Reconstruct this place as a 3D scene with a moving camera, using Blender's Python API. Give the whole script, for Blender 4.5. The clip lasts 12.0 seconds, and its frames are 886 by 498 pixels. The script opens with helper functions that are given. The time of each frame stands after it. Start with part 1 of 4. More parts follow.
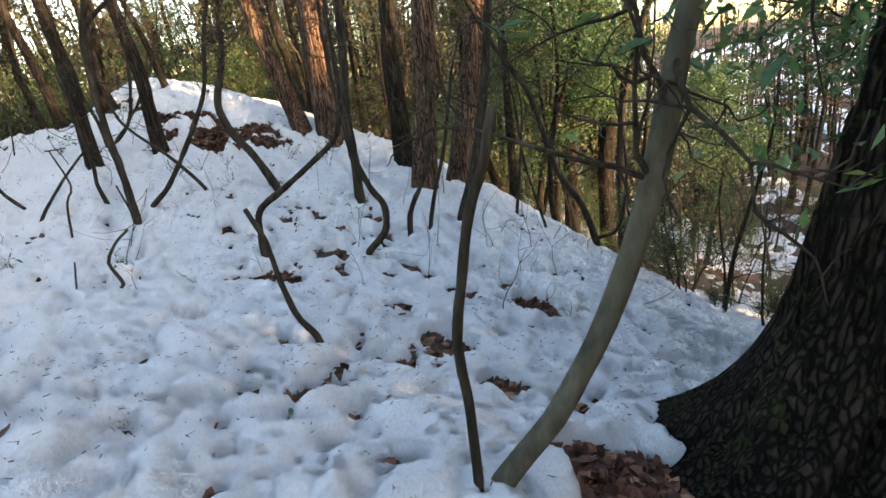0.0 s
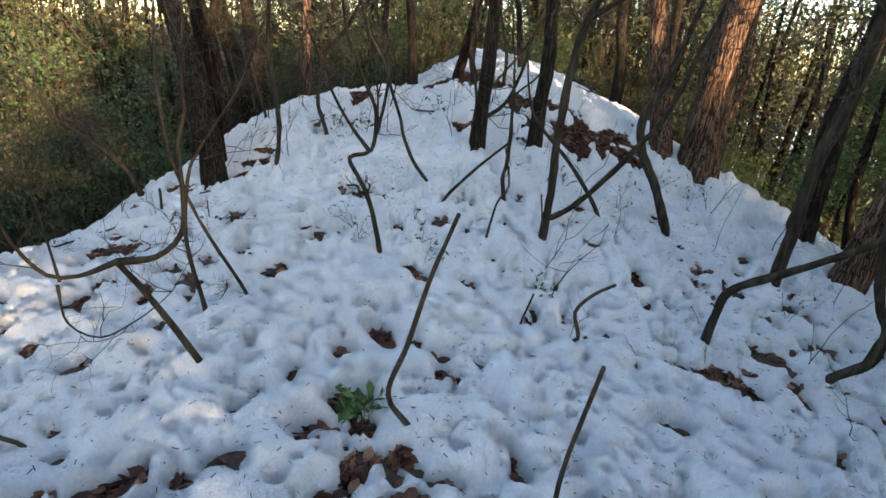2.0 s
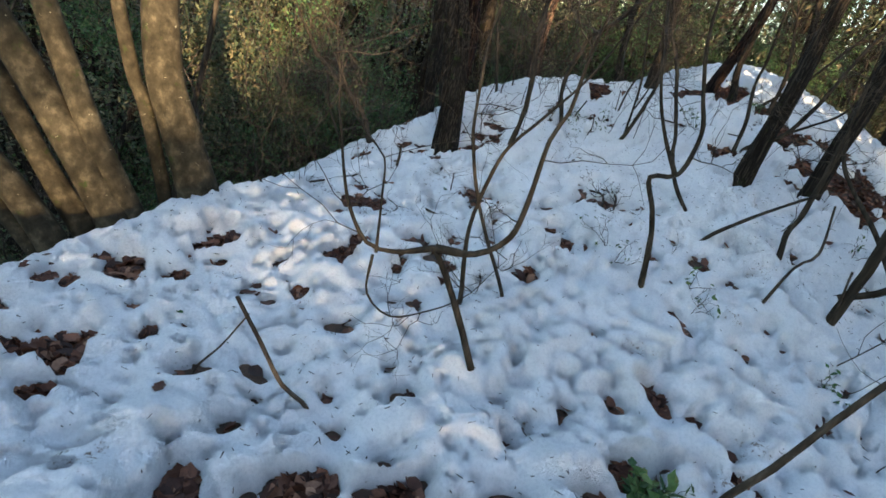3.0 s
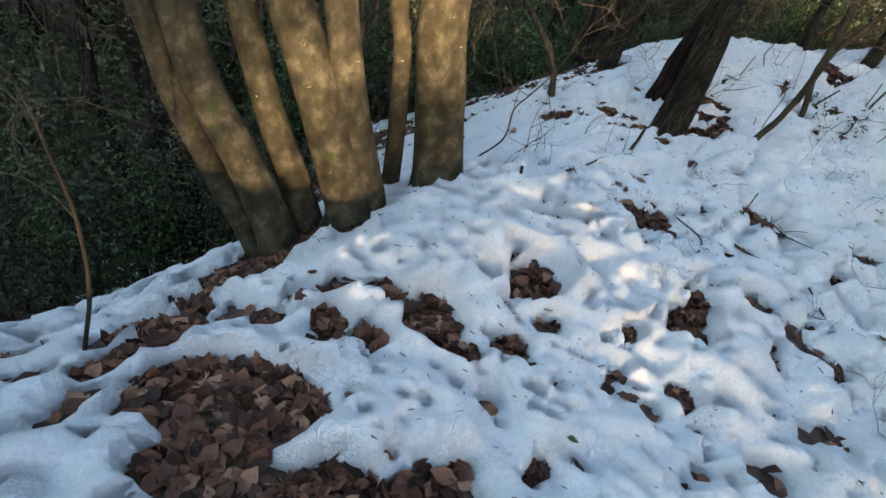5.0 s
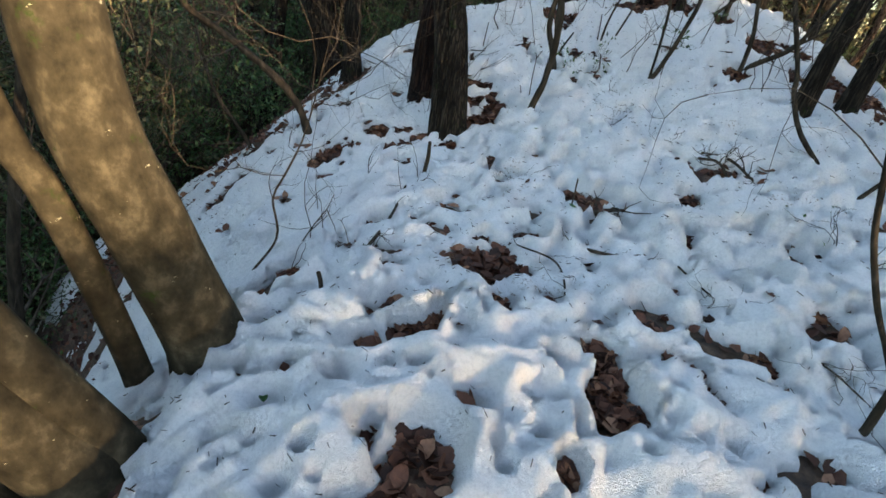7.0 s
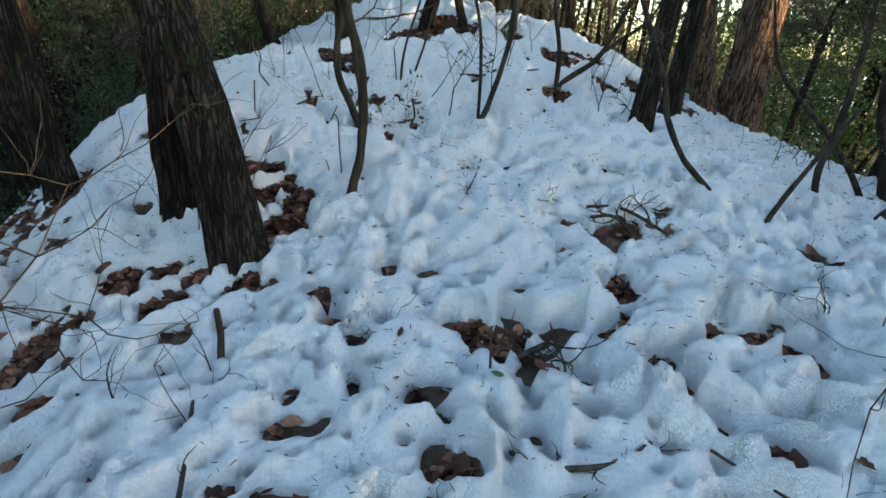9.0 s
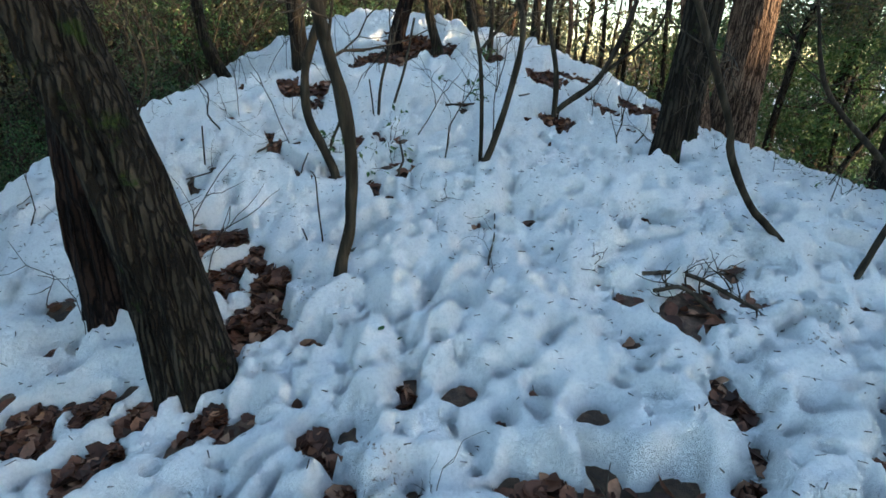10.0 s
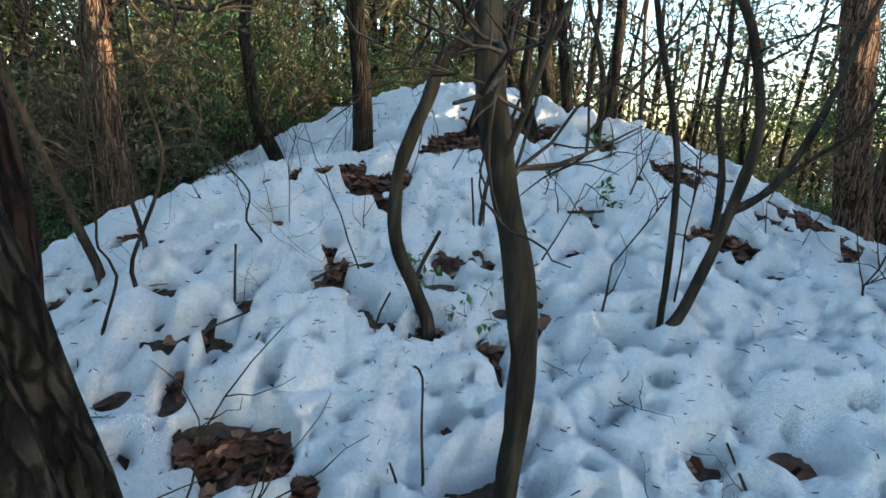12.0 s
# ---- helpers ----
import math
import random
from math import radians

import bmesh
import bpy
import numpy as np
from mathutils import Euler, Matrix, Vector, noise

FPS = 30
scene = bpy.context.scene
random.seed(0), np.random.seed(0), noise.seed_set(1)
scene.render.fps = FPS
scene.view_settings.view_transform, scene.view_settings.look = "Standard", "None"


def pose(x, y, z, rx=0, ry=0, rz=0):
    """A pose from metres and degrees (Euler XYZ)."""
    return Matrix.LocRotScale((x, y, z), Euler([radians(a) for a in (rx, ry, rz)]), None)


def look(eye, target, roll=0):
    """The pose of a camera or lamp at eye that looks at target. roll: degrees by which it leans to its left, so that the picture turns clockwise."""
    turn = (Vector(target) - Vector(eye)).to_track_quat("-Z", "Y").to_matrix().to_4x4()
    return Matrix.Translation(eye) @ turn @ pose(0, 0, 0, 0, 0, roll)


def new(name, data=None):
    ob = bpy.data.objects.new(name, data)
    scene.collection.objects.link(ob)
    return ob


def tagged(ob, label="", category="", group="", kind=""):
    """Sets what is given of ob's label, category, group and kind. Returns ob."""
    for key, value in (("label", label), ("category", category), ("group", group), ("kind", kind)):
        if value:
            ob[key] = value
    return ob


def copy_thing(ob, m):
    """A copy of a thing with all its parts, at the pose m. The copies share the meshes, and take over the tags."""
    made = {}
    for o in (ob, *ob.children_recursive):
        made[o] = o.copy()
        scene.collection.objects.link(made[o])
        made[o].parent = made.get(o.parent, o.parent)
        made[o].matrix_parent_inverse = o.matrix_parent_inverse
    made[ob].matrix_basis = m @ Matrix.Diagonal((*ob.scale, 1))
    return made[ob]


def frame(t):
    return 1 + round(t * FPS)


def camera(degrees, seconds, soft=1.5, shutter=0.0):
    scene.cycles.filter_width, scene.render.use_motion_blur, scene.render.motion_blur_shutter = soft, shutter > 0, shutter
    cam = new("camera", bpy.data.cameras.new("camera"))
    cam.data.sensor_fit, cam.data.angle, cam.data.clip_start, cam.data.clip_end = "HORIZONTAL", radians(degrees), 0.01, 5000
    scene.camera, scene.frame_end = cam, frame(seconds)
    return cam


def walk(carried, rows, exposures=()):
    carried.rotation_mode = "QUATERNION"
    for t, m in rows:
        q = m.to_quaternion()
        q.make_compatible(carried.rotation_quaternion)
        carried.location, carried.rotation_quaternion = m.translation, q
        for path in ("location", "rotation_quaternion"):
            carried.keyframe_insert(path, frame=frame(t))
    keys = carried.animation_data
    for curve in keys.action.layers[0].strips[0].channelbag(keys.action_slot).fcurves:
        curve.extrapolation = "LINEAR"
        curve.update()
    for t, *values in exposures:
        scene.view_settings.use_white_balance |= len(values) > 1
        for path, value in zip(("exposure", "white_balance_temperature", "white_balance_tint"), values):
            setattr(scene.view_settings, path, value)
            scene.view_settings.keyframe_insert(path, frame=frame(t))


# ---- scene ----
cam = camera(81.0, 12.0, soft=1.6)
# seconds, eye, target, roll
PATH = [
    (0, (0.188, -0.209, 1.719), (-0.177, 1.644, 1.061), -7.6),
    (0.5, (-0.371, 0.049, 1.728), (-0.914, 1.905, 1.218), -6.0),
    (1, (-1.062, 0.195, 1.892), (-1.73, 2.018, 1.41), -5.7),
    (1.5, (-1.675, 0.039, 2.137), (-2.477, 1.786, 1.585), -0.9),
    (2, (-2.485, 0.036, 2.162), (-3.469, 1.629, 1.457), 5.2),
    (2.5, (-3.137, 0.158, 2.023), (-4.383, 1.529, 1.271), 10.2),
    (3, (-3.591, -0.287, 2.071), (-4.906, 0.952, 1.213), 15.8),
    (3.5, (-4.641, -0.89, 1.775), (-5.882, 0.374, 0.847), 19.3),
    (3.7, (-4.964, -1.249, 1.728), (-6.174, 0.007, 0.75), 21.1),
    (5.3, (-6.087, -1.219, 1.558), (-7.236, -0.043, 0.419), 26.7),
    (5.5, (-6.2, -1.12, 1.56), (-7.321, 0.106, 0.447), 25.0),
    (6, (-6.435, -0.852, 1.514), (-7.487, 0.488, 0.467), 21.1),
    (6.5, (-6.736, -0.67, 1.525), (-7.619, 0.819, 0.524), 17.3),
    (7, (-6.793, -0.356, 1.586), (-7.487, 1.268, 0.646), 12.3),
    (7.5, (-6.856, 0.101, 1.556), (-7.408, 1.832, 0.72), 8.6),
    (7.7, (-6.831, 0.283, 1.547), (-7.392, 2.027, 0.746), 6.4),
    (9.3, (-7.715, 1.577, 1.632), (-7.66, 3.438, 0.904), 3.5),
    (9.5, (-7.758, 1.798, 1.665), (-7.656, 3.668, 0.964), 2.5),
    (10, (-7.957, 2.179, 1.664), (-7.879, 4.052, 0.967), 2.7),
    (10.5, (-8.098, 2.684, 1.688), (-8.107, 4.599, 1.112), 4.1),
    (11, (-8.265, 2.981, 1.683), (-8.273, 4.907, 1.148), 5.1),
    (11.5, (-8.399, 3.308, 1.733), (-8.414, 5.237, 1.205), 5.9),
    (12, (-8.55, 3.718, 1.771), (-8.595, 5.66, 1.296), 4.6),
]
walk(cam, [(t, look(eye, target, roll)) for t, eye, target, roll in PATH],
     exposures=[(0.0, 3.12, 7250, 18), (1.5, 2.66, 6850, 16), (3.5, 2.62, 6350, 11), (5.5, 2.87, 6750, 11), (7.5, 2.65, 6750, 11), (9.5, 2.72, 6150, 5), (12.0, 2.72, 6000, 5)])

# ---- sky and sun ----
SUN_WAY = Vector((0.93, -0.37, 0.165)).normalized()
world = bpy.data.worlds.new("winter_sky")
scene.world = world
world.use_nodes = True
sky = world.node_tree.nodes.new("ShaderNodeTexSky")
sky.sky_type, sky.sun_disc = "NISHITA", False
sky.sun_elevation = math.asin(SUN_WAY.z)
sky.sun_rotation = math.atan2(SUN_WAY.x, SUN_WAY.y)
sky.air_density, sky.dust_density, sky.ozone_density = 1.0, 1.0, 1.0
back = world.node_tree.nodes["Background"]
back.inputs["Strength"].default_value = 0.15
world.node_tree.links.new(sky.outputs["Color"], back.inputs["Color"])
sun_lamp = new("sun", bpy.data.lights.new("sun", "SUN"))
sun_lamp.data.energy, sun_lamp.data.angle, sun_lamp.data.color = 4.2, radians(0.6), (1.0, 0.72, 0.42)
sun_lamp.matrix_world = look(SUN_WAY * 50, (0, 0, 0))

# ---- materials ----


def nodes_of(name):
    m = bpy.data.materials.new(name)
    m.use_nodes = True
    return m, m.node_tree.nodes, m.node_tree.links, m.node_tree.nodes["Principled BSDF"]


def ramp(nodes, stops):
    r = nodes.new("ShaderNodeValToRGB")
    el = r.color_ramp.elements
    while len(el) < len(stops):
        el.new(0.5)
    for e, (p, c) in zip(el, stops):
        e.position, e.color = p, (*c, 1)
    return r


def noise_node(nodes, links, scale, detail=4.0, rough=0.55, stretch=(1, 1, 1)):
    tc = nodes.new("ShaderNodeTexCoord")
    mp = nodes.new("ShaderNodeMapping")
    mp.inputs["Scale"].default_value = stretch
    n = nodes.new("ShaderNodeTexNoise")
    n.inputs["Scale"].default_value, n.inputs["Detail"].default_value, n.inputs["Roughness"].default_value = scale, detail, rough
    links.new(tc.outputs["Object"], mp.inputs["Vector"])
    links.new(mp.outputs["Vector"], n.inputs["Vector"])
    return n


def mix_col(nodes, links, fac, a, b, mode="MIX"):
    m = nodes.new("ShaderNodeMix")
    m.data_type, m.blend_type = "RGBA", mode
    for key, v in (("Factor", fac), ("A", a), ("B", b)):
        sock = [i for i in m.inputs if i.name == key and i.enabled and (i.type == "RGBA" or key == "Factor")][0]
        if isinstance(v, bpy.types.NodeSocket):
            links.new(v, sock)
        else:
            sock.default_value = v if key == "Factor" else (*v, 1)
    return [o for o in m.outputs if o.enabled and o.type == "RGBA"][0]


def bump(nodes, links, bsdf, src, strength, dist, prev=None):
    b = nodes.new("ShaderNodeBump")
    b.inputs["Strength"].default_value, b.inputs["Distance"].default_value = strength, dist
    links.new(src, b.inputs["Height"])
    if prev:
        links.new(prev, b.inputs["Normal"])
    links.new(b.outputs["Normal"], bsdf.inputs["Normal"])
    return b.outputs["Normal"]


def snow_material():
    m, n, l, b = nodes_of("old_snow")
    tone = noise_node(n, l, 1.3, 5)
    c1 = ramp(n, [(0.3, (0.80, 0.82, 0.85)), (0.65, (0.90, 0.91, 0.92))])
    l.new(tone.outputs["Fac"], c1.inputs["Fac"])
    speck = noise_node(n, l, 42, 4, 0.7)
    area = noise_node(n, l, 2.2, 3)
    mul = n.new("ShaderNodeMath")
    mul.operation = "MULTIPLY"
    l.new(speck.outputs["Fac"], mul.inputs[0])
    l.new(area.outputs["Fac"], mul.inputs[1])
    c2 = ramp(n, [(0.39, (0, 0, 0)), (0.46, (1, 1, 1))])
    l.new(mul.outputs[0], c2.inputs["Fac"])
    col = mix_col(n, l, c2.outputs["Color"], c1.outputs["Color"], (0.22, 0.15, 0.10))
    grain = noise_node(n, l, 55, 5, 0.75)
    c3 = ramp(n, [(0.34, (0.84, 0.85, 0.86)), (0.55, (1.0, 1.0, 1.0))])
    l.new(grain.outputs["Fac"], c3.inputs["Fac"])
    col = mix_col(n, l, 1.0, col, c3.outputs["Color"], "MULTIPLY")
    l.new(col, b.inputs["Base Color"])
    b.inputs["Roughness"].default_value = 0.55
    b.inputs["Specular IOR Level"].default_value = 0.3
    g0 = noise_node(n, l, 10, 5, 0.6)
    p0 = bump(n, l, b, g0.outputs["Fac"], 0.7, 0.05)
    g1 = noise_node(n, l, 34, 6, 0.68)
    p = bump(n, l, b, g1.outputs["Fac"], 1.0, 0.07, p0)
    g2 = noise_node(n, l, 120, 4, 0.75)
    bump(n, l, b, g2.outputs["Fac"], 1.0, 0.022, p)
    return m


def bark_material(name, stops, scale, stretch, depth, lichen=None, moss=0.0, fine=60, rough=0.9, crack=0.0):
    m, n, l, b = nodes_of(name)
    g = noise_node(n, l, scale, 6, 0.62, stretch)
    height = g.outputs["Fac"]
    if crack:
        # plates of bark parted by furrows
        warp = noise_node(n, l, 7, 4, 0.6)
        mp = n.new("ShaderNodeMapping")
        mp.inputs["Scale"].default_value = (1, 1, 0.045)
        tc = n.new("ShaderNodeTexCoord")
        add = n.new("ShaderNodeVectorMath")
        add.operation = "MULTIPLY_ADD"
        add.inputs[1].default_value = (0.05, 0.05, 0.2)
        l.new(warp.outputs["Color"], add.inputs[0])
        l.new(tc.outputs["Object"], add.inputs[2])
        l.new(add.outputs[0], mp.inputs["Vector"])
        v = n.new("ShaderNodeTexVoronoi")
        v.feature = "DISTANCE_TO_EDGE"
        v.inputs["Scale"].default_value = crack
        l.new(mp.outputs["Vector"], v.inputs["Vector"])
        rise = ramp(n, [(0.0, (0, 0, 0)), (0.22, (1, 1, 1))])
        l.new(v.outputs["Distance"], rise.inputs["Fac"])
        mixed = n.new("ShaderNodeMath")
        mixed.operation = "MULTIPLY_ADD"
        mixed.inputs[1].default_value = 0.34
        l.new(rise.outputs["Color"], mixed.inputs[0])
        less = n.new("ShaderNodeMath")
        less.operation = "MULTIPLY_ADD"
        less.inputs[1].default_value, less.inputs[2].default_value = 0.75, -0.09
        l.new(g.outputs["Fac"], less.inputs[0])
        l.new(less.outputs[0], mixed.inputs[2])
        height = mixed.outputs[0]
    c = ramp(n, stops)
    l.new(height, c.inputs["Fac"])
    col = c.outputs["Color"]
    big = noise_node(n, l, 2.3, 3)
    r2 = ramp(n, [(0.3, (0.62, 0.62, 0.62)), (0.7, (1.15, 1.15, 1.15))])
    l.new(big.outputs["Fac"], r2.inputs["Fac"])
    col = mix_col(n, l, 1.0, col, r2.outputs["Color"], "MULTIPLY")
    if lichen:
        v = noise_node(n, l, 9, 6, 0.7, (1, 1, 1.6))
        r3 = ramp(n, [(0.66, (0, 0, 0)), (0.68, (1, 1, 1))])
        l.new(v.outputs["Fac"], r3.inputs["Fac"])
        col = mix_col(n, l, r3.outputs["Color"], col, lichen)
    if moss:
        v = noise_node(n, l, 5, 6, 0.7)
        r4 = ramp(n, [(0.62 - moss, (0, 0, 0)), (0.70 - moss, (1, 1, 1))])
        l.new(v.outputs["Fac"], r4.inputs["Fac"])
        col = mix_col(n, l, r4.outputs["Color"], col, (0.018, 0.028, 0.007))
    l.new(col, b.inputs["Base Color"])
    b.inputs["Roughness"].default_value = rough
    b.inputs["Specular IOR Level"].default_value = 0.08
    p = bump(n, l, b, height, 1.0, depth)
    f = noise_node(n, l, fine, 4, 0.6, (1, 1, 0.4))
    bump(n, l, b, f.outputs["Fac"], 0.5, depth * 0.25, p)
    return m


def leaf_material(name, stops, rough=0.5, thin=0.25):
    m, n, l, b = nodes_of(name)
    geo = n.new("ShaderNodeNewGeometry")
    c = ramp(n, stops)
    l.new(geo.outputs["Random Per Island"], c.inputs["Fac"])
    g = noise_node(n, l, 45, 3)
    r2 = ramp(n, [(0.3, (0.7, 0.7, 0.7)), (0.7, (1.15, 1.15, 1.15))])
    l.new(g.outputs["Fac"], r2.inputs["Fac"])
    col = mix_col(n, l, 1.0, c.outputs["Color"], r2.outputs["Color"], "MULTIPLY")
    l.new(col, b.inputs["Base Color"])
    b.inputs["Roughness"].default_value = rough
    b.inputs["Specular IOR Level"].default_value = 0.2
    if thin:
        t = n.new("ShaderNodeBsdfTranslucent")
        l.new(col, t.inputs["Color"])
        mx = n.new("ShaderNodeMixShader")
        mx.inputs["Fac"].default_value = thin
        l.new(b.outputs["BSDF"], mx.inputs[1])
        l.new(t.outputs["BSDF"], mx.inputs[2])
        l.new(mx.outputs["Shader"], n["Material Output"].inputs["Surface"])
    return m


def litter_material():
    m, n, l, b = nodes_of("leaf_litter_soil")
    g = noise_node(n, l, 14, 7, 0.65)
    c = ramp(n, [(0.3, (0.018, 0.011, 0.008)), (0.5, (0.06, 0.034, 0.022)), (0.72, (0.15, 0.085, 0.055))])
    l.new(g.outputs["Fac"], c.inputs["Fac"])
    big = noise_node(n, l, 0.35, 4)
    r2 = ramp(n, [(0.35, (0.6, 0.65, 0.55)), (0.7, (1.1, 1.05, 1.0))])
    l.new(big.outputs["Fac"], r2.inputs["Fac"])
    col = mix_col(n, l, 1.0, c.outputs["Color"], r2.outputs["Color"], "MULTIPLY")
    l.new(col, b.inputs["Base Color"])
    b.inputs["Roughness"].default_value = 0.9
    bump(n, l, b, g.outputs["Fac"], 1.0, 0.03)
    return m


M_SNOW = snow_material()
M_LITTER = litter_material()
M_OAK = bark_material("furrowed_oak_bark", [(0.33, (0.0088, 0.0070, 0.0053)), (0.5, (0.0158, 0.0128, 0.0097)), (0.72, (0.0484, 0.0387, 0.0282))], 20, (1, 1, 0.2), 0.045, moss=0.03, crack=38)
# stops set below M_OAK's: shade about the great trunk put into its colour
M_OAKBIG_SHADED = bark_material("mossy_oak_bark_shaded", [(0.33, (0.0024, 0.0020, 0.0015)), (0.5, (0.0088, 0.0069, 0.0049)), (0.72, (0.0294, 0.0225, 0.0157))], 14, (1, 1, 0.3), 0.05, moss=0.03, crack=30)
M_CONIFER = bark_material("stringy_conifer_bark", [(0.33, (0.018, 0.010, 0.007)), (0.5, (0.075, 0.045, 0.03)), (0.68, (0.19, 0.125, 0.085))], 24, (1, 1, 0.06), 0.03, crack=44)
M_SMOOTH = bark_material("smooth_lichened_bark", [(0.3, (0.0125, 0.0105, 0.0068)), (0.52, (0.034, 0.0285, 0.018)), (0.7, (0.078, 0.066, 0.042))], 11, (1, 1, 0.8), 0.004, lichen=(0.22, 0.21, 0.15), moss=0.02)
M_SAPLING = bark_material("sapling_bark", [(0.3, (0.010, 0.008, 0.0063)), (0.5, (0.027, 0.022, 0.016)), (0.7, (0.062, 0.050, 0.036))], 22, (1, 1, 0.16), 0.014)
M_PALE = bark_material("pale_olive_bark", [(0.3, (0.0342, 0.0323, 0.0228)), (0.5, (0.0570, 0.0532, 0.0380)), (0.7, (0.0874, 0.0817, 0.0589))], 14, (1, 1, 0.4), 0.002)
M_DARK = bark_material("dark_twig_bark", [(0.3, (0.014, 0.011, 0.009)), (0.5, (0.04, 0.032, 0.024)), (0.7, (0.09, 0.072, 0.054))], 24, (1, 1, 0.25), 0.003)
M_ROT = bark_material("rotten_red_wood", [(0.33, (0.004, 0.003, 0.003)), (0.52, (0.013, 0.008, 0.0065)), (0.7, (0.036, 0.021, 0.015))], 18, (1, 1, 0.15), 0.03, crack=30)
M_GREEN = leaf_material("evergreen_leaf", [(0.0, (0.0234, 0.0546, 0.0208)), (0.5, (0.0455, 0.0975, 0.0325)), (0.9, (0.0910, 0.1495, 0.0520)), (1.0, (0.1560, 0.1690, 0.0650))], 0.4)
M_OLIVE = leaf_material("dull_olive_leaf", [(0.0, (0.03, 0.045, 0.022)), (0.6, (0.07, 0.08, 0.04)), (1.0, (0.14, 0.115, 0.06))], 0.5)
M_BROWN = leaf_material("dead_oak_leaf", [(0.0, (0.022, 0.011, 0.008)), (0.45, (0.07, 0.029, 0.018)), (0.8, (0.135, 0.058, 0.034)), (1.0, (0.26, 0.14, 0.085))], 0.6, 0.1)
# moss colour lowered too, holding the shade at the great oak's foot
M_MOSS_SHADED = leaf_material("moss_tuft_shaded", [(0.0, (0.006, 0.011, 0.003)), (1.0, (0.026, 0.035, 0.007))], 0.9, 0.2)

# ---- land ----
H = (0.6999, 0.1845, 0.0056, -0.0011)
RIGHT_EDGE, RIGHT_FALL, RIGHT_SOFT = (-2.8628, -0.9876), 0.4533, 0.8638
LEFT_EDGE, LEFT_FALL, LEFT_SOFT = (-9.9335, -0.2082), 0.7951, 1.1864
SWELL = np.array([-0.072, 0.031, -0.2, 0.242, 0.306, 0.47, -0.437, -0.131, 0.137, 0.096, 0.017, -0.423, 0.443, -0.151, -0.022, -0.28, 0.324, -0.318, 0.647, 0.264, -0.011, 0.001, -0.09, 0.036, -0.065, -0.058, 0.135, -0.161, 0.317, 0.355, 0.072, -0.002, -0.0, 0.05, -0.207, 0.186, -0.107, 0.06, -0.12, 0.312, 0.45, 0.132, 0.01, 0.0, 0.218, 0.133, -0.087, -0.191, -0.107, -0.104, 0.288, 0.389, 0.102, 0.006, 0.0, 0.182, 0.143, -0.1, -0.279, 0.138, 0.3, 0.401, 0.309, 0.055, 0.002, -0.0, -0.065, -0.116, -0.052, -0.025, 0.103, 0.157, 0.125, 0.069, 0.01, 0.0, -0.0, -0.005, -0.013, -0.005, 0.0, 0.006, 0.01, 0.009, 0.004, 0.0, 0.0, 0.0]).reshape(8, 11)


def vnoise(x, y, seed):
    """Smooth value noise in -1..1, for arrays."""
    xi, yi = np.floor(x), np.floor(y)
    fx, fy = x - xi, y - yi
    fx, fy = fx * fx * (3 - 2 * fx), fy * fy * (3 - 2 * fy)

    def h(a, b):
        v = np.sin(a * 127.1 + b * 311.7 + seed * 74.7) * 43758.5453
        return (v - np.floor(v)) * 2 - 1
    return (h(xi, yi) * (1 - fx) + h(xi + 1, yi) * fx) * (1 - fy) + (h(xi, yi + 1) * (1 - fx) + h(xi + 1, yi + 1) * fx) * fy


def land(x, y):
    """Height of the bare ground: a ridge that climbs away, with a gentle right flank and a steep left one."""
    x, y = np.asarray(x, float), np.asarray(y, float)
    d = np.clip(y, -6, 14) - 5
    z = H[0] + H[1] * d + H[2] * d ** 2 + H[3] * d ** 3
    z = z - 0.10 * np.maximum(y - 14, 0) + 0.05 * np.minimum(y + 6, 0)
    right = (x - RIGHT_EDGE[0] - RIGHT_EDGE[1] * d) / RIGHT_SOFT
    left = (LEFT_EDGE[0] + LEFT_EDGE[1] * d - x) / LEFT_SOFT
    z = z - RIGHT_FALL * RIGHT_SOFT * np.logaddexp(0, right) - LEFT_FALL * LEFT_SOFT * np.logaddexp(0, left)
    for i, a in enumerate(np.linspace(-11, 2.5, 8)):
        for j, b in enumerate(np.linspace(-1, 17, 11)):
            z = z + SWELL[i, j] * np.exp(-((x - a) ** 2 + (y - b) ** 2) / 3.92)
    z = z - 0.75 / (1 + np.exp((y - 1.9) / 0.4)) * 0.35 * np.logaddexp(0, (-8.25 - 0.30 * (np.clip(y, -3, 3) - 0.3) - x) / 0.35)
    # valley floors and the far hillsides
    floor = -7.0 + 0.3 * vnoise(x / 9, y / 9, 5)
    z = np.where(z < floor + 2, floor + 2 * np.exp((np.minimum(z - floor, 2) - 2) / 2), z)
    r = np.hypot(x + 5, y - 5)
    return z + np.clip(r - 32, 0, 70) * 0.13 + 0.25 * vnoise(x / 3.1, y / 3.1, 2) * np.clip((r - 14) / 12, 0, 1)


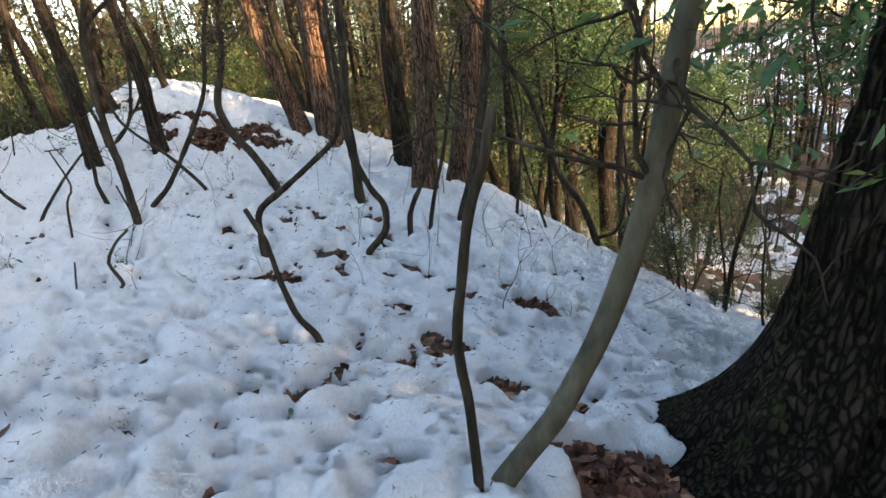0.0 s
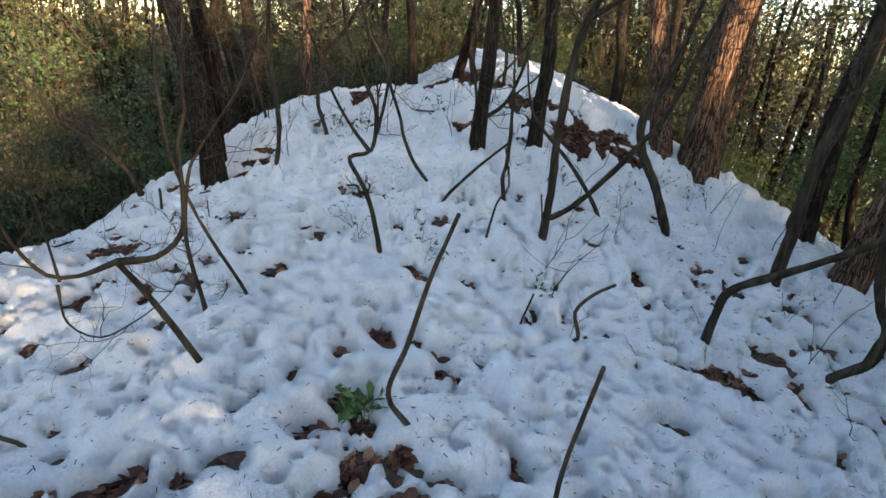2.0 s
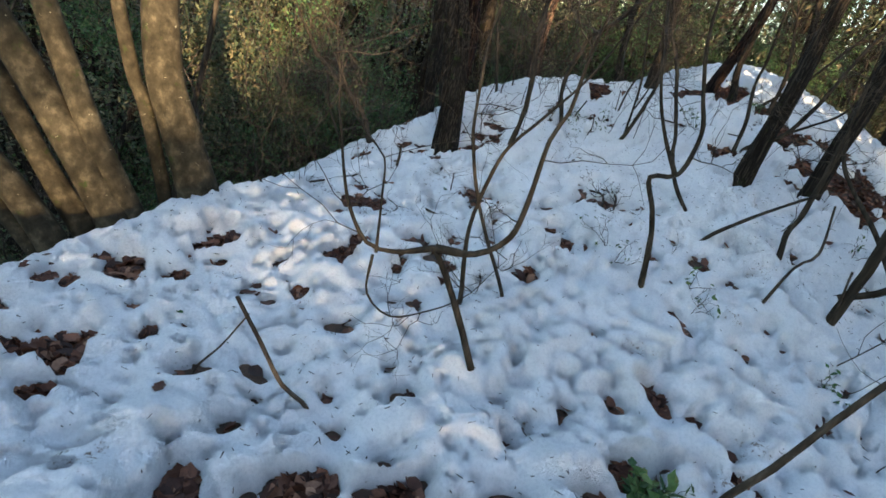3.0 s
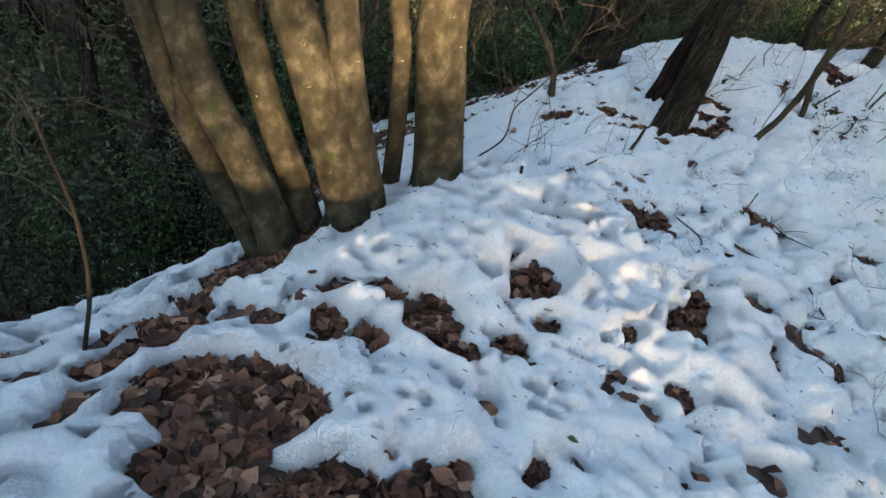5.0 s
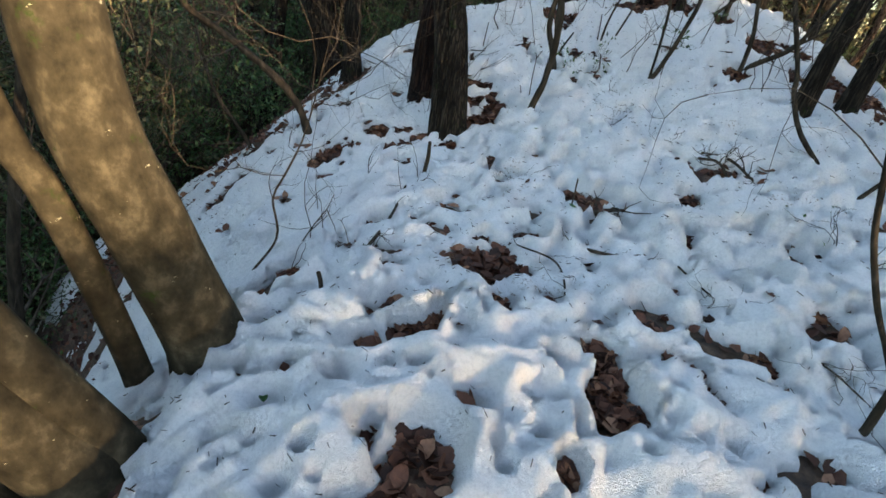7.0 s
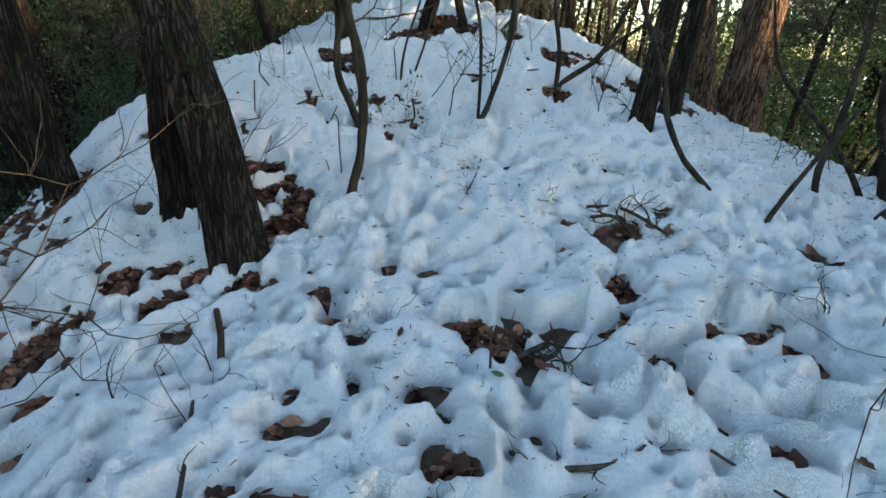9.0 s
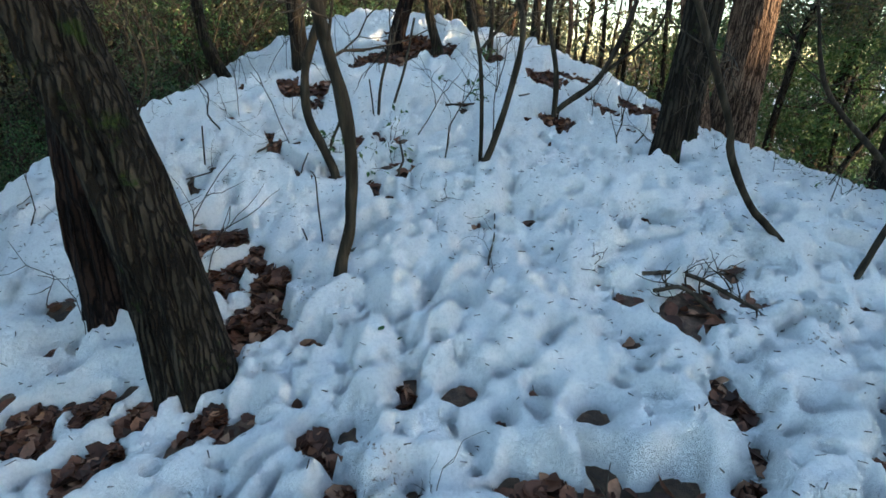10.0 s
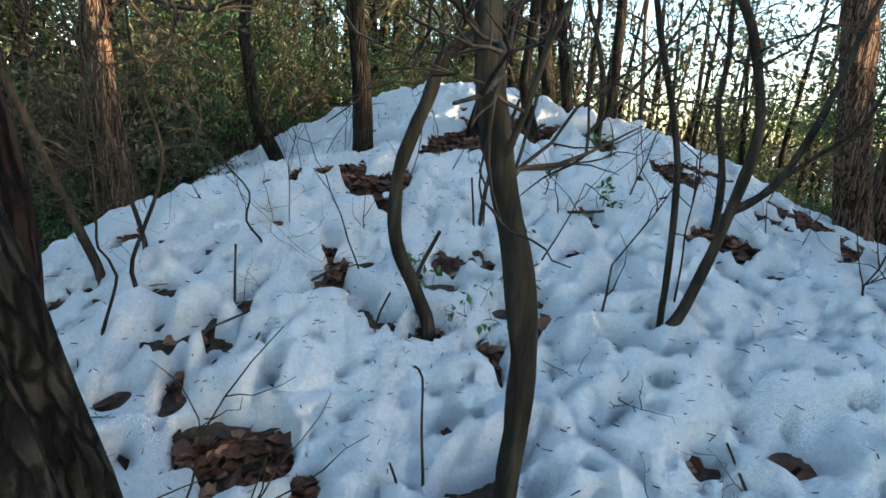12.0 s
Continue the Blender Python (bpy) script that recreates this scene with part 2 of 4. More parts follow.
# bare patches where leaf litter shows: x, y, radius
BARE_LOWEST = [(-6.89, -0.87, 0.17), (-7.09, -0.56, 0.12), (-6.48, -0.72, 0.17), (-6.22, -0.90, 0.14), (-6.58, -0.50, 0.10), (-6.19, -0.51, 0.08), (-8.42, 0.05, 0.12), (-8.34, -0.20, 0.13), (-8.21, -0.47, 0.14), (-7.96, -0.71, 0.13), (-7.78, -0.96, 0.12), (-7.54, -1.07, 0.11), (-7.47, -1.19, 0.07), (-8.23, 0.35, 0.07), (-0.04, 2.62, 0.14), (0.30, 4.28, 0.10), (0.57, 4.61, 0.07), (-0.68, 3.31, 0.08), (-0.93, 3.73, 0.05), (-3.25, 4.99, 0.08), (-2.52, 4.15, 0.07), (-5.30, 8.36, 0.65), (-0.47, 3.14, 0.12), (0.13, 4.50, 0.19), (-1.07, 3.88, 0.10), (-0.94, 3.57, 0.07), (0.59, 5.90, 0.09), (-2.38, 4.22, 0.17), (-4.25, 2.63, 0.06), (-3.96, 1.76, 0.06), (-3.68, 1.76, 0.05), (-4.76, 2.67, 0.05)]
BARE_FIRST = [(-5.88, 2.92, 0.04), (-3.33, 5.06, 0.06), (-3.78, 5.92, 0.11), (-8.28, 4.49, 0.07), (-4.09, 1.51, 0.06), (-3.82, 1.52, 0.06), (-4.39, 2.50, 0.08), (-4.87, 3.39, 0.06), (-5.00, 2.54, 0.06), (-3.38, 5.17, 0.06), (-7.18, 2.07, 0.07), (-6.76, 1.18, 0.06), (-6.36, 2.79, 0.08), (-6.04, 3.35, 0.08), (-2.98, 4.80, 0.06), (-4.64, 0.83, 0.13), (-8.87, 4.70, 0.21), (-3.74, 2.46, 0.06), (-4.84, 8.74, 0.53), (-8.68, 8.98, 0.65), (-6.42, -0.22, 0.18), (-5.99, -0.34, 0.08), (-7.19, 0.23, 0.13), (-7.29, 0.87, 0.15), (-6.71, 1.60, 0.11), (-6.52, 2.85, 0.06), (-7.40, 1.92, 0.08), (-5.02, 2.60, 0.06), (-4.46, 2.52, 0.10), (-5.14, 0.15, 0.14), (-5.31, -0.27, 0.05), (-4.86, 0.52, 0.11)]
BARE_SECOND = [(-4.18, 1.89, 0.09), (-9.15, 5.00, 0.18), (-6.77, 0.47, 0.04), (-6.02, 3.42, 0.06), (-3.89, 2.46, 0.05), (-5.71, 2.93, 0.06), (-4.95, 3.48, 0.04), (-6.35, 0.22, 0.03), (-7.50, 0.07, 0.10), (-7.39, -0.23, 0.07), (-7.47, 0.85, 0.10), (-7.64, 2.35, 0.21), (-7.62, 1.47, 0.10), (-6.94, 0.23, 0.06), (-6.89, 0.47, 0.07), (-6.84, 1.81, 0.09), (-6.35, 1.13, 0.05), (-6.64, 0.39, 0.04), (-6.58, 1.57, 0.05), (-6.40, 2.00, 0.05), (-6.64, 2.17, 0.04), (-6.66, 3.29, 0.08), (-6.12, 2.22, 0.05), (-6.08, 1.52, 0.03), (-7.65, -0.88, 0.16), (-8.13, -0.55, 0.15), (-8.21, -0.33, 0.13), (-7.25, -0.91, 0.16), (-6.97, -0.47, 0.16), (-7.50, -0.45, 0.07), (-7.19, -0.12, 0.06), (-8.31, 3.80, 0.06)]
BARE_THIRD = [(-6.56, 0.14, 0.03), (-7.71, 2.09, 0.08), (-7.79, 2.54, 0.08), (-7.47, 2.72, 0.08), (-6.75, 1.69, 0.07), (-7.34, 3.44, 0.11), (-6.45, 3.80, 0.08), (-6.11, 3.49, 0.07), (-6.33, 1.86, 0.05), (-6.51, 1.99, 0.04), (-6.04, 2.06, 0.04), (-7.61, 1.76, 0.05), (-7.60, 1.63, 0.04), (-8.07, 1.92, 0.07), (-8.64, 1.71, 0.04), (-8.29, 1.34, 0.04), (-8.88, 5.03, 0.15), (-8.54, 4.47, 0.09), (-8.25, 3.66, 0.07), (-9.33, 3.89, 0.13), (-10.01, 3.74, 0.18), (-9.84, 3.85, 0.13), (-9.65, 3.26, 0.08), (-10.10, 3.16, 0.04), (-5.84, 3.04, 0.04), (-6.32, 2.52, 0.03), (-6.83, 2.15, 0.03), (-6.95, 1.97, 0.03), (-5.86, 2.84, 0.03), (-7.93, 3.28, 0.05), (-8.06, 1.20, 0.03), (-9.07, 5.18, 0.15)]
BARE_FOURTH = [(-8.64, 4.60, 0.08), (-8.40, 3.90, 0.07), (-7.49, 3.54, 0.08), (-6.66, 3.87, 0.11), (-6.33, 3.57, 0.06), (-6.79, 3.52, 0.05), (-6.59, 3.14, 0.07), (-8.07, 3.50, 0.05), (-9.72, 4.20, 0.15), (-9.22, 4.15, 0.07), (-8.88, 4.10, 0.06), (-9.56, 3.78, 0.07), (-8.30, 4.22, 0.03), (-8.04, 4.13, 0.03), (-9.50, 4.23, 0.08), (-8.26, 9.29, 0.55), (-9.36, 7.70, 0.39), (-9.04, 8.62, 0.30), (-6.75, 7.35, 0.21), (-5.95, 8.20, 0.20), (-5.96, 9.16, 0.28), (-9.21, 6.59, 0.06), (-9.26, 5.41, 0.14), (-9.45, 5.44, 0.07), (-9.02, 5.33, 0.07), (-8.21, 5.85, 0.04), (-8.44, 5.73, 0.03), (-8.21, 5.62, 0.03), (-7.86, 5.56, 0.03), (-7.67, 5.67, 0.04), (-8.50, 5.54, 0.05), (-8.41, 5.52, 0.03)]
BARE_FIFTH = [(-8.64, 6.10, 0.08), (-9.32, 6.75, 0.07), (-9.67, 6.90, 0.04), (-8.32, 9.90, 0.38), (-9.58, 8.08, 0.34), (-7.23, 9.22, 0.21), (-6.42, 8.83, 0.27), (-7.42, 6.85, 0.06), (-6.73, 5.99, 0.03), (-6.99, 5.57, 0.02), (-9.75, 6.00, 0.02), (-9.83, 7.66, 0.16)]
BARE_OAK = [(0.75, 1.6, 0.4), (1.15, 1.2, 0.55), (0.5, 1.75, 0.25), (1.05, 0.8, 0.5)]
BARE = BARE_OAK + BARE_LOWEST + BARE_FIRST + BARE_SECOND + BARE_THIRD + BARE_FOURTH + BARE_FIFTH
TRAIL = [(-0.2, 2.3), (-0.6, 3.0), (-1.1, 3.9), (-2.2, 4.6), (-2.9, 5.6), (-3.6, 6.9), (-4.3, 8.3)]


def domes(x, y, size, seed):
    """Rounded clumps packed side by side, 0 in the creases and 1 on the crowns."""
    ci, cj = np.floor(x / size), np.floor(y / size)
    best = np.full_like(x, 9.0)
    for di in (-1, 0, 1):
        for dj in (-1, 0, 1):
            a, b = ci + di, cj + dj
            v1 = np.sin(a * 27.169 + b * 61.947 + seed) * 31415.9265
            v2 = np.sin(a * 83.127 + b * 19.731 + seed) * 27182.8183
            v1, v2 = v1 - np.floor(v1), v2 - np.floor(v2)
            d = (x / size - a - v1) ** 2 + (y / size - b - v2) ** 2
            best = np.minimum(best, d * (0.8 + 0.6 * v2))
    return np.sqrt(np.clip(1.0 - best, 0.0, 1.0))


def cover(x, y):
    """Depth of snow over the ground (negative where the litter is bare)."""
    near = np.clip((26 - np.hypot(x + 5, y - 5)) / 10, 0, 1)
    wx, wy = x + 0.10 * vnoise(x / 0.4, y / 0.4, 51), y + 0.10 * vnoise(x / 0.4, y / 0.4, 52)
    billow = np.abs(vnoise(wx / 0.34, wy / 0.34, 3)) + 0.5 * np.abs(vnoise(wx / 0.17, wy / 0.17, 53))
    t = 0.098 + 0.05 * vnoise(wx / 0.75, wy / 0.75, 1) + 0.15 * (np.sqrt(billow + 0.012) - 0.62) + 0.085 * (domes(wx, wy, 0.27, 31) - 0.7) + 0.062 * (domes(wx, wy, 0.125, 32) - 0.7) + 0.014 * vnoise(wx / 0.07, wy / 0.07, 54)
    # sun cups and drip holes
    for size, seed, depth, share in ((0.34, 11, 0.17, 0.55), (0.22, 12, 0.15, 0.5), (0.47, 13, 0.21, 0.45), (0.14, 14, 0.11, 0.5)):
        ci, cj = np.floor(x / size), np.floor(y / size)
        for di in (-1, 0, 1):
            for dj in (-1, 0, 1):
                a, b = ci + di, cj + dj
                v1 = np.sin(a * 12.9898 + b * 78.233 + seed) * 43758.5453
                v2 = np.sin(a * 39.425 + b * 11.135 + seed) * 24634.6345
                v3 = np.sin(a * 73.156 + b * 52.235 + seed) * 13758.5453
                v1, v2, v3 = v1 - np.floor(v1), v2 - np.floor(v2), v3 - np.floor(v3)
                px, py = (a + 0.15 + 0.7 * v1) * size, (b + 0.15 + 0.7 * v2) * size
                rad = size * (0.11 + 0.14 * v1)
                t = t - (v3 < share) * depth * (0.5 + v2) * np.exp(-(((x - px) ** 2 + (y - py) ** 2) / (rad * rad)) ** 1.1)
    # ragged openings where the snow has thawed thin
    tear = vnoise(wx / 0.17, wy / 0.17, 61) + 0.6 * vnoise(wx / 0.075, wy / 0.075, 62) + 0.45 * vnoise(x / 1.2, y / 1.2, 63)
    t = t - 0.34 * np.clip(tear - 0.62, 0, 0.6) + 0.012 * vnoise(x / 0.045, y / 0.045, 64)
    wob = 0.66 * vnoise(x / 0.21, y / 0.21, 6) + 0.22 * vnoise(x / 0.10, y / 0.10, 7)
    for bx, by, br in BARE:
        q = np.hypot(x - bx, y - by) / br + wob
        t = t - (0.20 + t.clip(0, 1)) * np.clip(1.25 - q, 0, 1) ** 0.7
    for (ax, ay), (bx, by) in zip(TRAIL, TRAIL[1:]):
        k = np.clip(((x - ax) * (bx - ax) + (y - ay) * (by - ay)) / ((bx - ax) ** 2 + (by - ay) ** 2), 0, 1)
        q = np.hypot(x - ax - k * (bx - ax), y - ay - k * (by - ay))
        t = t - np.exp(-(q / 0.22) ** 2) * (0.055 + 0.05 * vnoise(x / 0.16, y / 0.16, 8))
    # thin and torn on the flanks and in the valleys
    flank = np.clip((-10.2 - x) / 2.0, 0, 1) + np.clip((x - 3.0 + 0.25 * (y - 3)) / 3.0, 0, 1) + np.clip((y - 14) / 4, 0, 1)
    t = t - np.clip(flank, 0, 1) * (0.10 + 0.16 * vnoise(x / 1.7, y / 1.7, 14) + 0.06 * vnoise(x / 0.5, y / 0.5, 15))
    t = t - 0.3 * np.clip((-13.5 - x) / 4, 0, 1)
    edge = 0.05
    k = np.clip(t / edge, -1, 1)
    return np.where(t > edge, t, np.where(t > 0, edge * np.sqrt(np.maximum(1 - (1 - k) ** 2, 0)), np.maximum(t * 3, -0.08)))


def spread(lo, hi, step, far_lo, far_hi, growth):
    a = list(np.arange(lo, hi, step))
    s, v = step, a[-1]
    while v < far_hi:
        s *= growth
        v += s
        a.append(v)
    s, v, b = step, lo, []
    while v > far_lo:
        s *= growth
        v -= s
        b.append(v)
    return np.array(b[::-1] + a)


def sheet(name, xs, ys, height, material):
    gx, gy = np.meshgrid(xs, ys, indexing="ij")
    z = height(gx, gy)
    co = np.stack([gx, gy, z], -1).reshape(-1, 3)
    nx, ny = gx.shape
    idx = np.arange(nx * ny).reshape(nx, ny)
    quads = np.stack([idx[:-1, :-1], idx[1:, :-1], idx[1:, 1:], idx[:-1, 1:]], -1).reshape(-1, 4)
    return grid_mesh(name, co, quads, material)


def grid_mesh(name, co, faces, material, smooth=True):
    me = bpy.data.meshes.new(name)
    co, faces = np.asarray(co, np.float32), np.asarray(faces, np.int32)
    n, k = faces.shape
    me.vertices.add(len(co))
    me.vertices.foreach_set("co", co.ravel())
    me.loops.add(n * k)
    me.loops.foreach_set("vertex_index", faces.ravel())
    me.polygons.add(n)
    me.polygons.foreach_set("loop_start", np.arange(0, n * k, k, dtype=np.int32))
    me.polygons.foreach_set("use_smooth", np.full(n, smooth))
    me.update(calc_edges=True)
    me.materials.append(material)
    return me


def level(x, y):
    """Height of the visible surface, snow or litter."""
    return float(land(x, y) + max(0.0, float(cover(np.array([float(x)]), np.array([float(y)]))[0])))


xs = spread(-13.0, 3.5, 0.10, -400, 400, 1.09)
ys = spread(-2.0, 14.0, 0.10, -400, 400, 1.09)
ground = new("ground", sheet("ground", xs, ys, lambda x, y: land(x, y) + 0.008 * vnoise(x / 0.11, y / 0.11, 21), M_LITTER))
tagged(ground, "dark brown leaf-littered forest soil of a ridge and its valleys", "ground", kind="structure")
xs = spread(-11.8, 2.6, 0.021, -70, 60, 1.035)
ys = spread(-0.2, 10.5, 0.021, -30, 80, 1.035)
snow = new("snow", sheet("snow", xs, ys, lambda x, y: land(x, y) + cover(x, y), M_SNOW))
tagged(snow, "old lumpy white snow with thawed holes on the forest floor", "snow", kind="structure")

# ---- builders ----


def part(name, mesh, parent, label=""):
    ob = new(name, mesh)
    ob.parent = parent
    if label:
        ob["label"] = label
    return ob


def smooth_line(pts, step):
    """A Catmull-Rom line through the points, cut about every step metres."""
    p = [np.array(q, float) for q in pts]
    p = [2 * p[0] - p[1]] + p + [2 * p[-1] - p[-2]]
    out, us = [], []
    for i in range(1, len(p) - 2):
        n = max(2, int(np.linalg.norm(p[i + 1] - p[i]) / step))
        for k in range(n):
            u = k / n
            out.append(0.5 * (2 * p[i] + (p[i + 1] - p[i - 1]) * u + (2 * p[i - 1] - 5 * p[i] + 4 * p[i + 1] - p[i + 2]) * u * u + (3 * p[i] - p[i - 1] - 3 * p[i + 1] + p[i + 2]) * u ** 3))
    out.append(p[-2])
    return np.array(out)


def tube(line, radii, sides=8, rough=0.0, rng=None, furrow=0.0):
    """Vertices and quads of a tapered tube along a line, closed at its tip."""
    line = np.asarray(line, float)
    if radii[-1] > 0.0035:
        # round the end off
        way = line[-1] - line[-2]
        way /= np.linalg.norm(way) + 1e-9
        line = np.concatenate([line, [line[-1] + way * radii[-1] * 0.35, line[-1] + way * radii[-1] * 0.45]])
        radii = np.concatenate([radii, [radii[-1] * 0.7, radii[-1] * 0.02]])
    n = len(line)
    tang = np.gradient(line, axis=0)
    tang /= np.linalg.norm(tang, axis=1)[:, None] + 1e-9
    side = np.cross(tang[0], (0.31, 0.93, 0.17))
    co = np.zeros((n, sides, 3))
    ang = np.arange(sides) * 2 * np.pi / sides
    run = np.concatenate([[0], np.cumsum(np.linalg.norm(np.diff(line, axis=0), axis=1))])
    ph = rng.random() * 50 if rng is not None else 0.0
    for i in range(n):
        side = side - tang[i] * (side @ tang[i])
        side /= np.linalg.norm(side) + 1e-9
        other = np.cross(tang[i], side)
        r = np.full(sides, radii[i])
        if rough:
            r = r * (1 + rough * vnoise(np.cos(ang) * 1.7 + ph, np.sin(ang) * 1.7 + run[i] * 1.3 / max(radii[0] * 4, 0.1), 31))
        if furrow:
            a = ang / (2 * np.pi) * max(6, int(2 * np.pi * radii[0] / 0.035))
            per = max(6, int(2 * np.pi * radii[0] / 0.035))
            warp = 1.1 * vnoise(ang * 2 + ph, np.full(sides, run[i] * 3), 33) * np.sin(ang / 2) ** 2
            ridge = vnoise(np.mod(a + warp, per), np.full(sides, run[i] * (3 if radii[0] > 0.08 else 9) + ph), 34)
            r = r + furrow * np.clip(ridge * 1.6, -1, 0.6)
        co[i] = line[i] + r[:, None] * (np.cos(ang)[:, None] * side + np.sin(ang)[:, None] * other)
    idx = np.arange(n * sides).reshape(n, sides)
    nxt = np.roll(idx, -1, axis=1)
    quads = np.stack([idx[:-1], nxt[:-1], nxt[1:], idx[1:]], -1).reshape(-1, 4)
    return co.reshape(-1, 3), quads


def join(tubes):
    cos, qs, o = [], [], 0
    for c, q in tubes:
        cos.append(c)
        qs.append(np.asarray(q) + o)
        o += len(c)
    return np.concatenate(cos), np.concatenate(qs)


def twig(rng, start, way, length, r0, depth=1, lift=0.25, wander=0.35, kids=4, out=None):
    """A crooked twig with side twigs, as a list of thin tubes; also gathers the tips."""
    tubes, tips = [], []
    n = 5
    p, d = np.array(start, float), np.array(way, float)
    line = [p]
    for i in range(n):
        d = d + rng.normal(0, wander, 3) + (0, 0, lift / n)
        d /= np.linalg.norm(d)
        p = p + d * length / n
        line.append(p)
    line = np.array(line)
    tubes.append(tube(line, np.linspace(r0, r0 * 0.35, n + 1), 4 if r0 < 0.008 else 5))
    tips.append((line[-1], d))
    if depth > 0:
        for _ in range(kids):
            i = rng.integers(1, n + 1)
            w = d * 0.6 + rng.normal(0, 0.6, 3)
            w /= np.linalg.norm(w)
            t2, p2 = twig(rng, line[i], w, length * rng.uniform(0.35, 0.65), r0 * 0.55, depth - 1, lift, wander, kids)
            tubes += t2
            tips += p2
    return tubes, tips


def leaves_mesh(name, spots, size, material, rng, fold=0.35):
    """Many small pointed leaves, each two folded halves of two triangles."""
    k = len(spots)
    s = np.asarray(spots)
    d = rng.normal(0, 1, (k, 3)) + (0, 0, -0.1)
    d /= np.linalg.norm(d, axis=1)[:, None]
    up = rng.normal(0, 0.6, (k, 3)) + (0, 0, 1)
    w = np.cross(d, up)
    w /= np.linalg.norm(w, axis=1)[:, None] + 1e-9
    n = np.cross(w, d)
    L = size * rng.uniform(0.6, 1.25, k)[:, None]
    B = L * 0.24
    v = np.stack([s, s + d * L * 0.45 + w * B + n * B * fold, s + d * L, s + d * L * 0.45 - w * B + n * B * fold, s + d * L * 0.5 - n * B * 0.1], 1)
    o = (np.arange(k) * 5)[:, None]
    f = np.concatenate([o + [0, 4, 1], o + [1, 4, 2], o + [0, 3, 4], o + [3, 2, 4]])
    return grid_mesh(name, v.reshape(-1, 3), f, material, smooth=False)


SEED = [100]
LAST = [None]


def stem_thing(name, pts, r0, r1, material, extra, limbs, label, category, group, furrow=0.0, sides=9, twig_len=0.6, flare=1.25, kids=4, depth=1, low=0.35, limb_r=0.3, rough=0.10, grounded=True, under=None):
    """An upright stem through the points, carried on past the last one, with crooked limbs and twigs."""
    SEED[0] += 1
    rng = np.random.default_rng(SEED[0])
    pts = [np.array(q, float) for q in pts]
    gz = float(land(pts[0][0], pts[0][1]))
    if grounded and pts[0][2] - gz > 0.3:
        pts.insert(0, np.array([pts[0][0], pts[0][1], gz]))
    if grounded:
        pts.insert(0, np.array([*pts[0][:2], min(gz, pts[0][2]) - 0.15]))
    seen_end = len(pts)
    d = pts[-1] - pts[-2]
    d /= np.linalg.norm(d)
    p = pts[-1]
    for i in range(4):
        if extra <= 0:
            break
        d = d * 0.8 + np.array((0, 0, 0.25)) + rng.normal(0, 0.10, 3)
        d /= np.linalg.norm(d)
        p = p + d * extra / 4
        pts.append(p)
    base = np.array([pts[1][0], pts[1][1], max(gz, pts[1][2])])
    rel = [q - base for q in pts]
    line = smooth_line(rel, 0.05 if furrow else (0.05 if r0 < 0.04 else 0.09))
    run = np.concatenate([[0], np.cumsum(np.linalg.norm(np.diff(line, axis=0), axis=1))])
    seen_run = run[np.argmin(np.linalg.norm(line - rel[seen_end - 1], axis=1))]
    rad = np.where(run < seen_run, r0 + (r1 - r0) * run / max(seen_run, 0.01), r1 * (1 - 0.75 * (run - seen_run) / max(run[-1] - seen_run, 0.01)))
    rad = rad * (1 + (flare - 1) * np.exp(-np.maximum(run - 0.1, 0) / (r0 * 2.2)))
    if under:
        thing = under
        line = line + base - np.array(under.location)
        part("fork", grid_mesh("fork", *tube(line, rad, sides, rough, rng, furrow), material), thing)
    else:
        thing = new(name)
        thing.location = base
        tagged(thing, label, category, group)
        part("trunk", grid_mesh("trunk", *tube(line, rad, sides, rough, rng, furrow), material), thing)
    for _ in range(limbs):
        i = rng.integers(int(len(line) * low), len(line))
        w = rng.normal(0, 1, 3) * (1, 1, 0.45) + (0, 0, 0.35)
        w /= np.linalg.norm(w)
        t2, _tips = twig(rng, line[i], w, twig_len * rng.uniform(0.5, 1.3), max(0.003, min(rad[i] * limb_r, 0.03)), depth, 0.3, 0.28, kids)
        wood = M_DARK if material is not M_PALE else M_SAPLING
        arm = part("branch", grid_mesh("branch", *t2[0], wood), thing)
        if len(t2) > 1:
            tagged(part("twig_spray", grid_mesh("twig_spray", *join(t2[1:]), wood), arm), kind="stuff")
    LAST[0] = thing
    return thing


def sapling(pts, r0, r1):
    pale = r0 > 0.045 and pts[0][1] < 2
    tall = len(pts) > 4
    return stem_thing("sapling", pts, r0, r1, M_PALE if pale else M_SAPLING, 1.3 if tall else 0.9, 12, "slender crooked grey-brown sapling rising from the snow" if not pale else "smooth olive-grey leaning sapling stem", "sapling", "undergrowth saplings", twig_len=0.65, low=0.45, sides=22 if r0 > 0.03 else 10, kids=4, depth=2, flare=1.2, rough=0.15, furrow=0.006 if r0 > 0.03 and not pale else 0.0)


def forked(pts, r0, r1):
    """The lower stem of a sapling that forks at its last point."""
    return stem_thing("sapling", pts, r0, r1, M_SAPLING, 0, 0, "low forked grey-brown sapling spreading over the snow", "sapling", "undergrowth saplings", sides=12, flare=1.2, rough=0.15)


def snag(pts, r0, r1):
    return stem_thing("stick", pts, r0, r1, M_DARK if r0 < 0.02 else M_SAPLING, 0, 0, "bare broken dark stick poking out of the snow", "stick", "upright sticks", sides=9, flare=1.1, rough=0.16)


def oak(pts, r0, r1):
    near = pts[0][1] < 6 and r0 > 0.15
    return stem_thing("oak_tree", pts, r0, r1, M_OAK, 5.0, 9, "dark furrowed bare oak trunk standing in snow", "tree", "forest trees", furrow=0.024 if near else 0.008 if r0 > 0.09 else 0.0, sides=96 if near else 40 if r0 > 0.09 else 14, twig_len=1.9, flare=1.35, depth=2, low=0.5)


